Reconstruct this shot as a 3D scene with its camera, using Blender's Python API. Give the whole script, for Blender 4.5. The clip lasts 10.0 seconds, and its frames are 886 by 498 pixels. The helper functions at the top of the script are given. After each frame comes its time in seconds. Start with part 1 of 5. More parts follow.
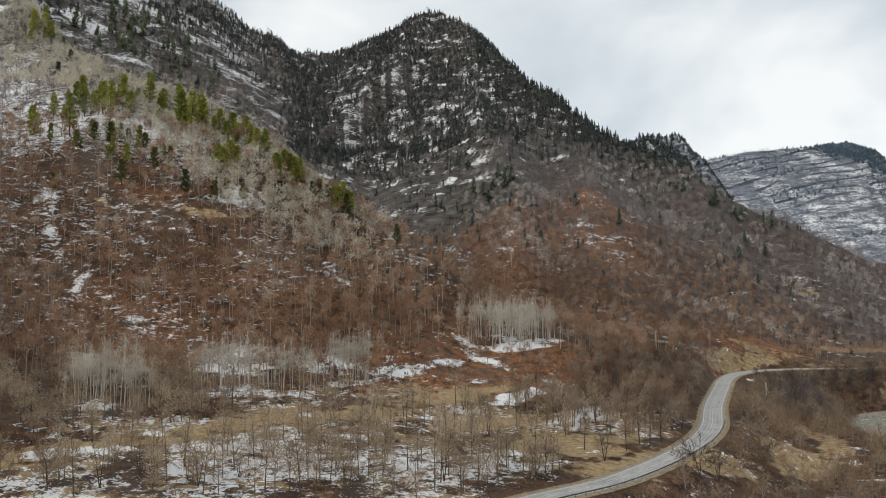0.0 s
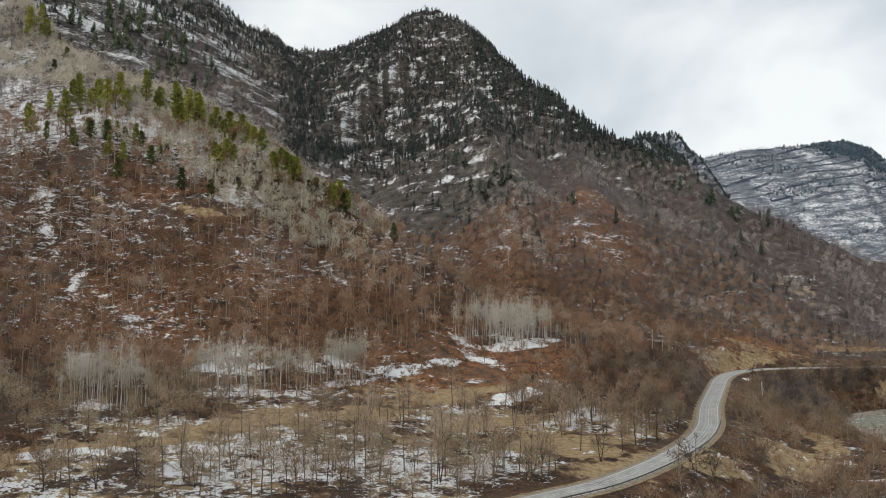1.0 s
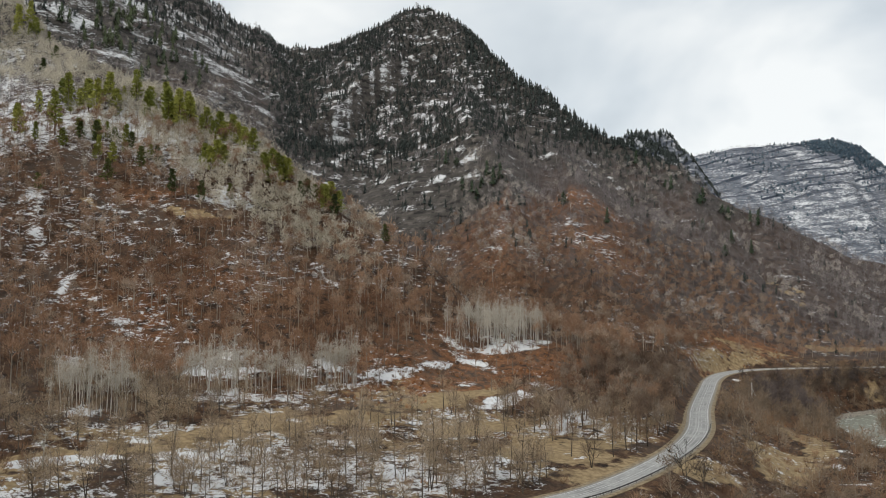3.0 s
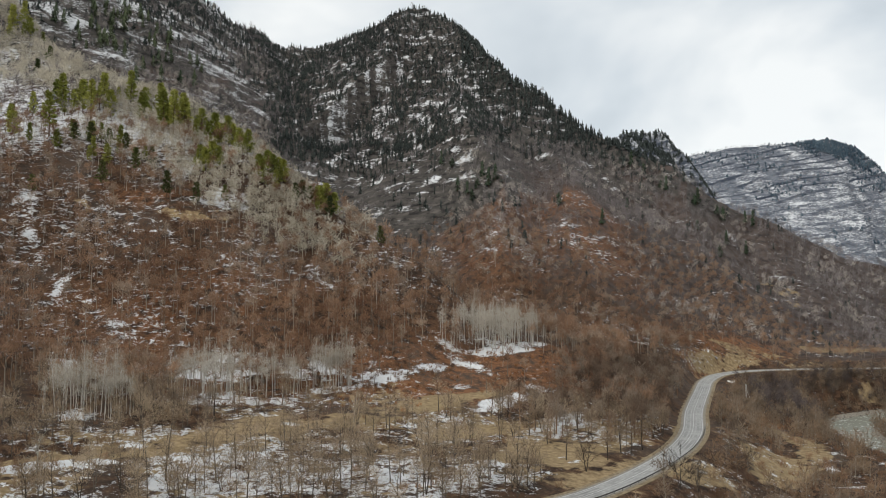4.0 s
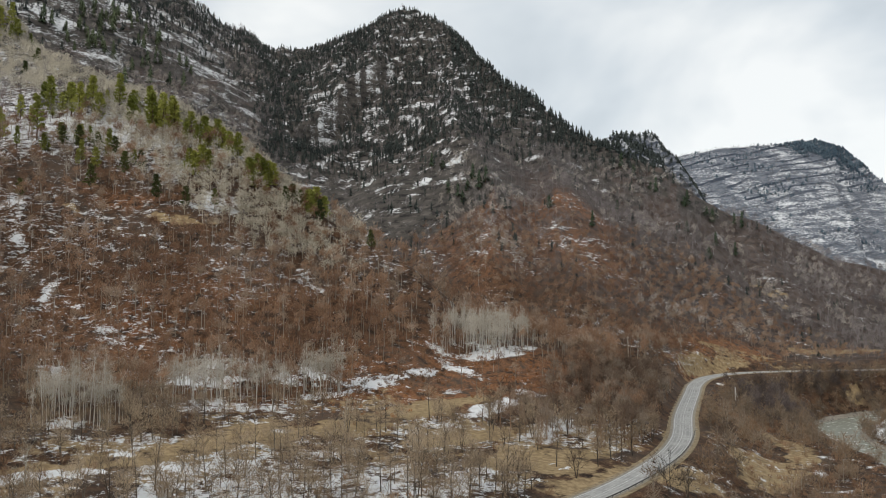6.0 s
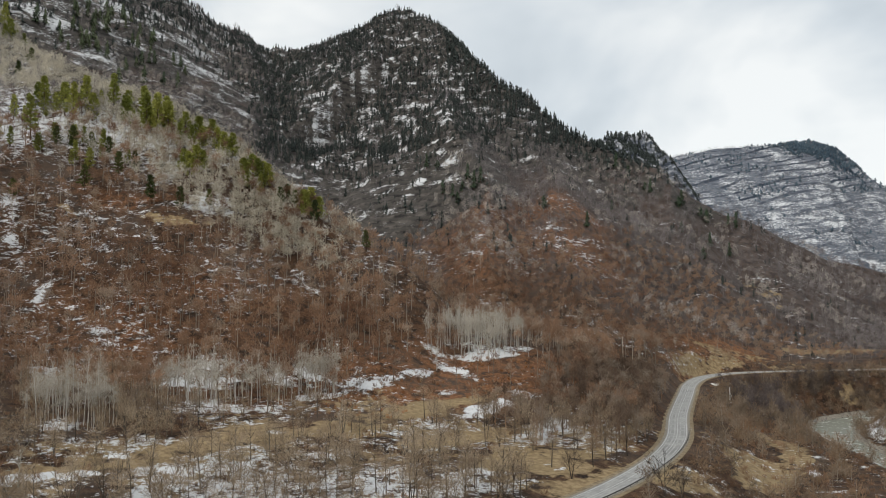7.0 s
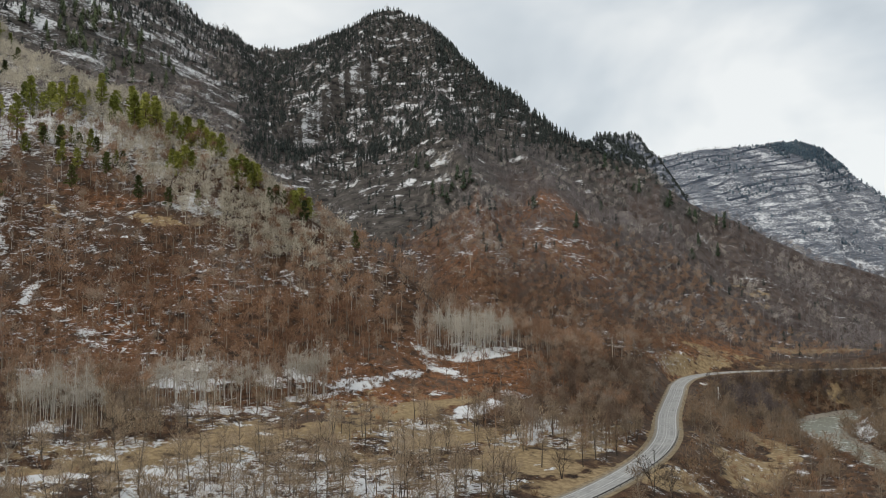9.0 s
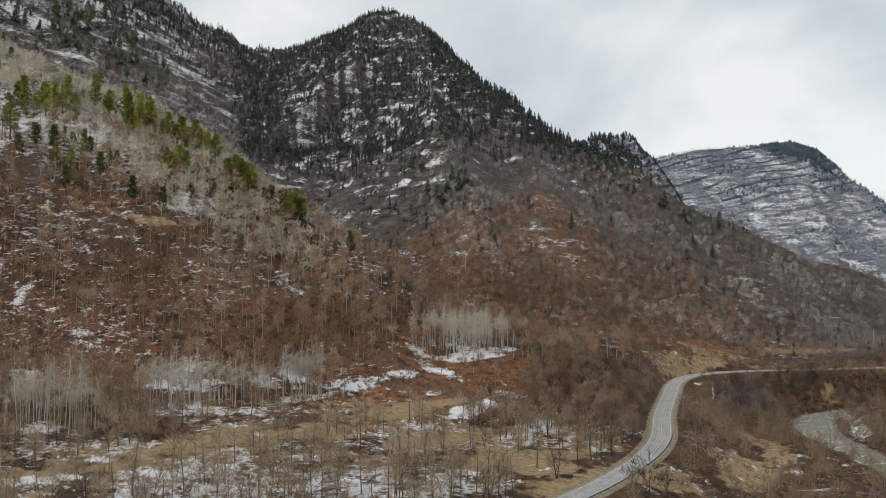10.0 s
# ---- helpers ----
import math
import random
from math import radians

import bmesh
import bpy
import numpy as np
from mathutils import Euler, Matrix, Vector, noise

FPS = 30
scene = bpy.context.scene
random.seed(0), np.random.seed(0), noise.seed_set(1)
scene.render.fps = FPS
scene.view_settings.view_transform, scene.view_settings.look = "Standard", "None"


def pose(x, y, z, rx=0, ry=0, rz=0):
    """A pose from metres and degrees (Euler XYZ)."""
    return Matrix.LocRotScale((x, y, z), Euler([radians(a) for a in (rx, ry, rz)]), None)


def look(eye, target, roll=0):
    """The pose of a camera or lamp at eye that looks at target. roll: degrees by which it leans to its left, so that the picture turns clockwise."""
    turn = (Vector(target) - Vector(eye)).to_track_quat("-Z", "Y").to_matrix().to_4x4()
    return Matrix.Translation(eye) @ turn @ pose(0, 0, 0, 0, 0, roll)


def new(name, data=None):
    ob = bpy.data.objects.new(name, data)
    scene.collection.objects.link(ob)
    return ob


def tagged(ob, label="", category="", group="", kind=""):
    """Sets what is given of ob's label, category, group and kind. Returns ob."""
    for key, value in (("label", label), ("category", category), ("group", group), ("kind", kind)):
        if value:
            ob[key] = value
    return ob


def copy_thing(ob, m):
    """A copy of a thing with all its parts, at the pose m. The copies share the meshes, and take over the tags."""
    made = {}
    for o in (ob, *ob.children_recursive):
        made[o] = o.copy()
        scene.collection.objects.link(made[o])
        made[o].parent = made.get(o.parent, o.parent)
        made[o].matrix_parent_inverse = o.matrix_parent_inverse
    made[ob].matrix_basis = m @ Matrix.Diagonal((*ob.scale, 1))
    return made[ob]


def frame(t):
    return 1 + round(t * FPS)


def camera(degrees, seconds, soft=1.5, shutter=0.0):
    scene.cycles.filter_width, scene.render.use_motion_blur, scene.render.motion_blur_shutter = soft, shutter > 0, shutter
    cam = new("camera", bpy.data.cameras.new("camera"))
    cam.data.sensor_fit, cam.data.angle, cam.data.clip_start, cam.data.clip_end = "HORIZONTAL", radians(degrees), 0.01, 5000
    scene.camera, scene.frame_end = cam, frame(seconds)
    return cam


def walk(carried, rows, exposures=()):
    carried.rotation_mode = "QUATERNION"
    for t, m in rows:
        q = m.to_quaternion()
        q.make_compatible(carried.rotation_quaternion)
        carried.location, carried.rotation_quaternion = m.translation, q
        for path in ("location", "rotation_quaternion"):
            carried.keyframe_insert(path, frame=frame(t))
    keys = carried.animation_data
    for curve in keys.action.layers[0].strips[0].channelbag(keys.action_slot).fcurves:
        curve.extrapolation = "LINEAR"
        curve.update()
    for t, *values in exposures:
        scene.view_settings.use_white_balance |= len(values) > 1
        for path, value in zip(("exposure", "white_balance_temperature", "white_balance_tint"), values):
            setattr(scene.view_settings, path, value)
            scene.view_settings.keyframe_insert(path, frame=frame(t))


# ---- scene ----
# the drone rises a few metres and turns slowly to the right
cam = camera(60.3, 10.0, soft=0.95)
ROWS = [
    (0, pose(-0.52, 0.60, 47.95, 94.005, -0.024, 1.690)),
    (0.5, pose(-0.54, 0.58, 48.42, 93.890, -0.067, 1.579)),
    (1, pose(-0.49, 0.47, 49.04, 93.797, -0.100, 1.454)),
    (1.5, pose(-0.44, 0.38, 49.70, 93.733, -0.089, 1.329)),
    (2, pose(-0.42, 0.37, 50.40, 93.664, -0.109, 1.169)),
    (2.5, pose(-0.41, 0.37, 51.12, 93.596, -0.107, 1.003)),
    (4, pose(-0.17, 0.23, 53.12, 93.512, -0.092, 0.502)),
    (4.5, pose(-0.12, 0.10, 53.83, 93.496, -0.086, 0.340)),
    (5, pose(-0.07, 0.03, 54.46, 93.500, -0.041, 0.175)),
    (5.5, pose(-0.00, -0.00, 55.00, 93.500, -0.000, 0.000)),
    (7, pose(-0.17, 0.03, 55.53, 93.518, 0.071, -0.578)),
    (7.5, pose(-0.19, 0.04, 55.52, 93.538, 0.105, -0.770)),
    (8, pose(-0.22, 0.04, 55.55, 93.537, 0.145, -0.955)),
    (8.5, pose(-0.26, 0.07, 55.59, 93.539, 0.166, -1.161)),
    (9, pose(-0.30, 0.09, 55.58, 93.552, 0.191, -1.355)),
    (9.5, pose(-0.33, 0.15, 55.57, 93.565, 0.203, -1.539)),
    (10, pose(-0.37, 0.26, 55.61, 93.561, 0.214, -1.737)),
]
walk(cam, ROWS, [(0.0, 0.02), (5.5, 0.02), (7.5, -0.03), (10.0, -0.10)])

# ---- sky and sun ----
world = bpy.data.worlds.new("overcast_sky")
scene.world = world
world.use_nodes = True


def build_sky(nt):
    nt.nodes.clear()
    node, link = nt.nodes.new, nt.links.new
    out, back = node("ShaderNodeOutputWorld"), node("ShaderNodeBackground")
    sky = node("ShaderNodeTexSky")
    sky.sky_type, sky.sun_disc = "NISHITA", False
    sky.sun_elevation, sky.sun_rotation = radians(37), radians(222)
    dim = node("ShaderNodeMix")
    dim.data_type, dim.blend_type = "RGBA", "MULTIPLY"
    dim.inputs[0].default_value = 1.0
    dim.inputs[7].default_value = (0.11, 0.11, 0.11, 1)
    link(sky.outputs[0], dim.inputs[6])
    coord, mapping = node("ShaderNodeTexCoord"), node("ShaderNodeMapping")
    mapping.inputs["Scale"].default_value = (1.0, 1.0, 2.0)
    mapping.inputs["Location"].default_value = SKY_SHIFT
    link(coord.outputs["Generated"], mapping.inputs["Vector"])
    big = node("ShaderNodeTexNoise")
    big.inputs["Scale"].default_value, big.inputs["Detail"].default_value, big.inputs["Roughness"].default_value = 2.0, 5.0, 0.46
    big.inputs["Distortion"].default_value = 0.35
    link(mapping.outputs[0], big.inputs["Vector"])
    ramp = node("ShaderNodeValToRGB")
    stops = ramp.color_ramp.elements
    stops[0].position, stops[0].color = 0.435, (0.53, 0.59, 0.635, 1)
    stops[1].position, stops[1].color = 0.615, (0.975, 0.995, 0.985, 1)
    mid = stops.new(0.515)
    mid.color = (0.71, 0.765, 0.80, 1)
    # the cloud thins towards the east
    axes, lift = node("ShaderNodeSeparateXYZ"), node("ShaderNodeMath")
    link(coord.outputs["Generated"], axes.inputs[0])
    lift.operation = "MULTIPLY_ADD"
    lift.inputs[1].default_value = 0.13
    link(axes.outputs["X"], lift.inputs[0])
    link(big.outputs["Fac"], lift.inputs[2])
    link(lift.outputs[0], ramp.inputs["Fac"])
    veil = node("ShaderNodeMix")
    veil.data_type = "RGBA"
    veil.inputs[0].default_value = 0.9
    link(dim.outputs[2], veil.inputs[6])
    link(ramp.outputs["Color"], veil.inputs[7])
    link(veil.outputs[2], back.inputs["Color"])
    back.inputs["Strength"].default_value = 1.0
    link(back.outputs[0], out.inputs["Surface"])


SKY_SHIFT = (0.0, 0.0, 0.0)
build_sky(world.node_tree)
sun = new("sun", bpy.data.lights.new("sun", "SUN"))
sun.data.energy, sun.data.angle, sun.data.color = 1.5, radians(34), (1.0, 0.95, 0.86)
sun.matrix_world = look((0, 0, 0), (0.55, 0.62, -0.62))


# ---- the lie of the land ----
def hash01(ix, iy, seed):
    h = (ix.astype(np.int64) * 374761393 + iy.astype(np.int64) * 668265263 + seed * 974711) & 0xFFFFFFFF
    h = ((h ^ (h >> 13)) * 1274126177) & 0xFFFFFFFF
    return ((h ^ (h >> 16)) & 0xFFFF) / 65535.0


def rough(x, y, size, seed=0, octaves=4, gain=0.5):
    """Smooth value noise, about -1 to 1, whose largest bumps are size metres apart."""
    total, amp, norm = np.zeros(np.broadcast(x, y).shape), 1.0, 0.0
    for k in range(octaves):
        u, v = x / size + 17.3 * k, y / size - 9.1 * k
        iu, iv = np.floor(u), np.floor(v)
        a, b = u - iu, v - iv
        a, b = a * a * a * (a * (6 * a - 15) + 10), b * b * b * (b * (6 * b - 15) + 10)
        n00, n10 = hash01(iu, iv, seed + k), hash01(iu + 1, iv, seed + k)
        n01, n11 = hash01(iu, iv + 1, seed + k), hash01(iu + 1, iv + 1, seed + k)
        total += amp * ((n00 * (1 - a) + n10 * a) * (1 - b) + (n01 * (1 - a) + n11 * a) * b - 0.5)
        norm, amp, size = norm + amp, amp * gain, size * 0.5
    return 2.0 * total / norm


def step(lo, hi, v):
    t = np.clip((v - lo) / (hi - lo), 0, 1)
    return t * t * (3 - 2 * t)


def near_line(x, y, line):
    """Distance to a polyline, the values carried along it (all but x and y), and the side: above 0 is left of it."""
    best = np.full(x.shape, 1e12)
    out = [np.zeros(x.shape) for _ in line[0][2:]]
    side = np.zeros(x.shape)
    for p, q in zip(line[:-1], line[1:]):
        dx, dy = q[0] - p[0], q[1] - p[1]
        s = np.clip(((x - p[0]) * dx + (y - p[1]) * dy) / (dx * dx + dy * dy), 0, 1)
        d = (x - p[0] - s * dx) ** 2 + (y - p[1] - s * dy) ** 2
        m = d < best
        best = np.where(m, d, best)
        side = np.where(m, dx * (y - p[1]) - dy * (x - p[0]), side)
        for k in range(len(out)):
            out[k] = np.where(m, p[2 + k] + s * (q[2 + k] - p[2 + k]), out[k])
    return np.sqrt(best), out, side


def smooth_line(line, n):
    """A Catmull-Rom curve through the corners of a polyline, n pieces to a side."""
    pts = [np.array(p, float) for p in line]
    pts = [2 * pts[0] - pts[1], *pts, 2 * pts[-1] - pts[-2]]
    out = []
    for a, b, c, d in zip(pts, pts[1:], pts[2:], pts[3:]):
        for i in range(n):
            t = i / n
            out.append(tuple(0.5 * (2 * b + (c - a) * t + (2 * a - 5 * b + 4 * c - d) * t * t + (3 * b - a - 3 * c + d) * t ** 3)))
    return [*out, tuple(pts[-2])]


# centre line of the road, with its height
ROAD = smooth_line([(-330, -140, -2), (-190, -10, -1), (-70, 108, 0.5), (10, 179, 1.6), (39, 204, 2.0), (67.5, 243, 2.3), (88, 283, 2.7), (107, 339, 3.0), (132, 405, 3.3),
                    (150, 451, 3.5), (169, 485, 3.7), (194, 507, 3.9), (233, 520, 4.0), (300, 532, 4.0), (395, 562, 3.5), (530, 675, 3.0), (700, 860, 2.0)], 6)
# middle of the river, with half its width
RIVER = smooth_line([(-150, -260, 14), (20, -90, 14), (120, 60, 13), (172, 180, 12), (190, 270, 11), (196, 325, 10), (203, 368, 10), (212, 408, 10), (228, 440, 11), (252, 461, 12),
                     (300, 484, 14), (380, 505, 15), (480, 560, 15), (620, 690, 15), (900, 1000, 15)], 6)
WATER_Z = -20.0
# crests of the mountains: x, y, height, reach of the flank
CREST_MAIN = [(-520, 1330, 470, 800), (-263, 1245, 463, 790), (-204, 1225, 462, 790), (-146, 1195, 479, 790), (-74, 1180, 502, 800), (-39, 1182, 505, 800), (8, 1138, 470, 790),
              (42, 1070, 402, 760), (96, 1012, 341, 720), (128, 975, 313, 680), (168, 953, 274, 640), (198, 943, 257, 600), (281, 897, 197, 500),
              (340, 882, 156, 330), (406, 885, 126, 240), (520, 895, 86, 210), (700, 970, 44, 200)]
CREST_SHOULDER = [(128, 1000, 300, 420), (112, 800, 190, 380), (100, 680, 150, 310), (96, 590, 92, 210), (92, 530, 56, 130)]
CREST_LEFT = [(-900, 330, 470, 600), (-800, 560, 520, 640), (-640, 800, 545, 700), (-468, 965, 533, 690), (-372, 1086, 496, 680), (-334, 1142, 484, 660), (-313, 1222, 482, 640), (-285, 1320, 486, 600)]
CREST_SPUR = [(-640, 830, 465, 480), (-468, 720, 380, 430), (-376, 650, 294, 400), (-335, 610, 254, 390), (-272, 560, 227, 390), (-225, 530, 201, 370), (-191, 515, 187, 340), (-151, 495, 164, 300), (-124, 478, 146, 275), (-96, 462, 122, 250),
              (-64, 447, 96, 210), (-33, 436, 80, 185), (-12, 430, 65, 170), (14, 424, 46, 155)]
CREST_RIB = [(20, 1010, 330, 420), (12, 900, 298, 380), (12, 820, 255, 340), (28, 740, 205, 310), (40, 680, 162, 285), (40, 640, 136, 250), (34, 570, 92, 190), (36, 520, 56, 130)]
CREST_BEHIND = [(180, 1500, 330, 700), (363, 1600, 402, 700), (440, 1675, 420, 700), (478, 1675, 420, 600), (512, 1620, 352, 500), (560, 1560, 210, 450)]
CREST_FAR = [(300, 3050, 470, 1500), (700, 2870, 515, 1500), (873, 2790, 562, 1500), (990, 2745, 590, 1500), (1153, 2740, 604, 1500), (1355, 2735, 617, 1500), (1440, 2690, 590, 1500),
             (1520, 2610, 470, 1450), (1600, 2540, 360, 1400), (1720, 2450, 290, 1350), (2000, 2300, 220, 1300)]
CREST_EAST = [(330, -300, 160, 380), (480, 60, 210, 420), (640, 330, 240, 430), (900, 560, 260, 430), (1500, 1000, 320, 500), (2600, 1500, 420, 900)]
CREST_SOUTH = [(-640, 300, 400, 560), (-560, -200, 330, 420), (-700, -900, 380, 600), (300, -1400, 330, 700), (700, -700, 250, 450)]
CRESTS = [(CREST_MAIN, 1.62), (CREST_SHOULDER, 1.3), (CREST_LEFT, 1.55), (CREST_SPUR, 1.25), (CREST_RIB, 1.2), (CREST_BEHIND, 1.4), (CREST_FAR, 1.35), (CREST_EAST, 1.4), (CREST_SOUTH, 1.4)]
FOOT_Z = 6.0


def smax(a, b, k):
    h = np.clip(0.5 + 0.5 * (a - b) / k, 0, 1)
    return b + (a - b) * h + k * h * (1 - h)


def stand(x, y, z):
    """Above 0 where firs hold the ribs and ledges of the mountain face, below 0 on the open snowy steps between."""
    ribs = rough(x + 0.12 * z, 0.22 * z, 14, 151, 2)
    beds = rough(0.16 * x, z - 0.10 * x, 9, 152, 2)
    tufts = rough(x, z, 7, 154, 2)
    lots = rough(x, z, 75, 153, 2)
    east, west, top = step(15, 60, x - 0.12 * (z - 250)), step(-95, -190, x), step(380, 470, z)
    return 0.30 * ribs + 0.5 * beds + 0.6 * tufts + 0.12 * lots + 0.36 * east + 0.06 * west + 0.2 * top - 0.02


def left_mountain(x, y):
    """1 on the mountain to the left, west of the ravine."""
    return step(-0.228, -0.25, x / np.maximum(y, 1)) * step(600, 680, y)


def far_bed(x, y, z):
    """Which bed of rock of the far mountain lies at a height; the beds rise to the east."""
    return (z - 0.24 * x + 34 * rough(x, y, 330, 37, 4)) / 25.0


def land(x, y, fine=True):
    """Height of the ground, and the distance to road and river."""
    x, y = np.asarray(x, float), np.asarray(y, float)
    dr, (zr,), side = near_line(x, y, ROAD)
    sd = np.where(side > 0, dr, -dr)
    dv, (half,), _ = near_line(x, y, RIVER)
    # valley floor: a terrace that climbs to the left of the road, a lower one by the river
    floor = np.where(sd > 0, zr + 0.04 * np.clip(sd - 6, 0, 60) + 0.2 * np.clip(sd - 66, 0, 35) + 0.09 * np.clip(sd - 101, 0, 110), zr - 11 * step(5, 36, -sd) - 7 * step(78, 108, -sd))
    floor = np.where(dr > 600, 5, floor)
    z = floor + 1.0 * rough(x, y, 45, 3) * step(8, 30, dr)
    hills = np.full(x.shape, -50.0)
    wx, wy = x + 16 * rough(x, y, 150, 11, 3), y + 16 * rough(x, y, 150, 12, 3)
    away = step(0, 120, np.hypot(x, y) - 250)
    for line, power in CRESTS:
        d, (h, reach), _ = near_line(x + (wx - x) * away, y + (wy - y) * away, line)
        hills = smax(hills, np.minimum(floor, FOOT_Z) - 4 + (h - FOOT_Z) * np.clip(1 - d / reach, 0, 1) ** power - 30 * np.clip(d / reach - 1, 0, 1), 14.0)
    low = step(150, 100, dr) * (sd < 0)
    z = smax(z, hills, 10.0) * (1 - low) + z * low
    up = step(20, 120, z)
    gully = 1 - np.abs(rough(x + 0.3 * y, y * 0.55, 130, 21, 3))
    z = z + up * (9 * (gully - 0.8) + 7 * rough(x, y, 90, 5, 3))
    # ledges of the bedded rock on the steep faces
    face = step(95, 190, z) * step(560, 720, y)
    bed = z + 0.05 * x + 9 * rough(x, y, 140, 31, 3)
    ledge = (bed / 17.0) % 1.0
    thin = (bed / 7.3 + 0.4 * rough(x, y, 80, 33, 2)) % 1.0
    z = z + face * (0.5 + 0.9 * rough(x, y, 60, 34, 2)) * (4.5 * (step(0.0, 0.5, ledge) - ledge) + 1.8 * (step(0.0, 0.5, thin) - thin))
    z = z + face * 6 * rough(x, y * 0.3, 22, 35, 2)
    far = step(1700, 1950, y) * step(150, 260, z)
    z = z + far * (6 * (step(0.0, 0.45, far_bed(x, y, z) % 1.0) - far_bed(x, y, z) % 1.0) * (0.6 + rough(x, y, 200, 38, 2)) + 22 * rough(x, y, 190, 36, 4))
    if fine:
        z = z + 0.35 * rough(x, y, 9, 8, 2) * step(7, 16, dr)
    # cut for the river, bench for the road
    z = np.where(dv < half + 18, np.minimum(z, WATER_Z - 1.2 + 3.0 * step(half - 2, half + 3, dv) + 8 * step(half + 3, half + 18, dv) + 30 * step(half + 12, half + 18, dv)), z)
    bench = step(5.5, 5.5 + 9.0, dr)
    z = (zr - 0.12) * (1 - bench) + z * bench
    return z, sd, dv - half

# ---- materials ----
class Nodes:
    """A short way to write a node material."""

    def __init__(self, name):
        self.mat = bpy.data.materials.new(name)
        self.mat.use_nodes = True
        self.nt = self.mat.node_tree
        self.bsdf = next(n for n in self.nt.nodes if n.type == "BSDF_PRINCIPLED")

    def put(self, node, key, value):
        if isinstance(value, bpy.types.NodeSocket):
            self.nt.links.new(value, node.inputs[key])
        elif value is not None:
            node.inputs[key].default_value = value

    def attr(self, name):
        n = self.nt.nodes.new("ShaderNodeAttribute")
        n.attribute_name = name
        return n.outputs["Fac"]

    def place(self, scale=(1, 1, 1)):
        c, m = self.nt.nodes.new("ShaderNodeTexCoord"), self.nt.nodes.new("ShaderNodeMapping")
        self.nt.links.new(c.outputs["Object"], m.inputs["Vector"])
        m.inputs["Scale"].default_value = scale
        return m.outputs[0]

    def grain(self, scale, detail=3.0, stretch=(1, 1, 1), rough_=0.55, warp=0.0):
        n = self.nt.nodes.new("ShaderNodeTexNoise")
        self.put(n, "Vector", self.place(stretch))
        self.put(n, "Scale", scale), self.put(n, "Detail", detail), self.put(n, "Roughness", rough_), self.put(n, "Distortion", warp)
        return n.outputs["Fac"]

    def math(self, op, a, b=None, c=None, clamp=False):
        n = self.nt.nodes.new("ShaderNodeMath")
        n.operation, n.use_clamp = op, clamp
        for k, v in enumerate((a, b, c)):
            self.put(n, k, v)
        return n.outputs[0]

    def span(self, v, lo, hi, to_lo=0.0, to_hi=1.0):
        n = self.nt.nodes.new("ShaderNodeMapRange")
        n.interpolation_type = "SMOOTHSTEP"
        for k, w in enumerate((v, lo, hi, to_lo, to_hi)):
            self.put(n, k, w)
        return n.outputs[0]

    def mix(self, fac, a, b):
        n = self.nt.nodes.new("ShaderNodeMix")
        n.data_type = "RGBA"
        self.put(n, 0, fac)
        for k, v in ((6, a), (7, b)):
            self.put(n, k, (*v, 1) if isinstance(v, tuple) else v)
        return n.outputs[2]

    def bump(self, height, strength=0.5, distance=0.1):
        n = self.nt.nodes.new("ShaderNodeBump")
        self.put(n, "Strength", strength), self.put(n, "Distance", distance), self.put(n, "Height", height)
        self.put(self.bsdf, "Normal", n.outputs[0])

    def done(self, color, roughness=0.9, specular=0.2, metallic=0.0):
        self.put(self.bsdf, "Base Color", (*color, 1) if isinstance(color, tuple) else color)
        self.put(self.bsdf, "Roughness", roughness)
        self.put(self.bsdf, "Specular IOR Level", specular)
        self.put(self.bsdf, "Metallic", metallic)
        return self.mat


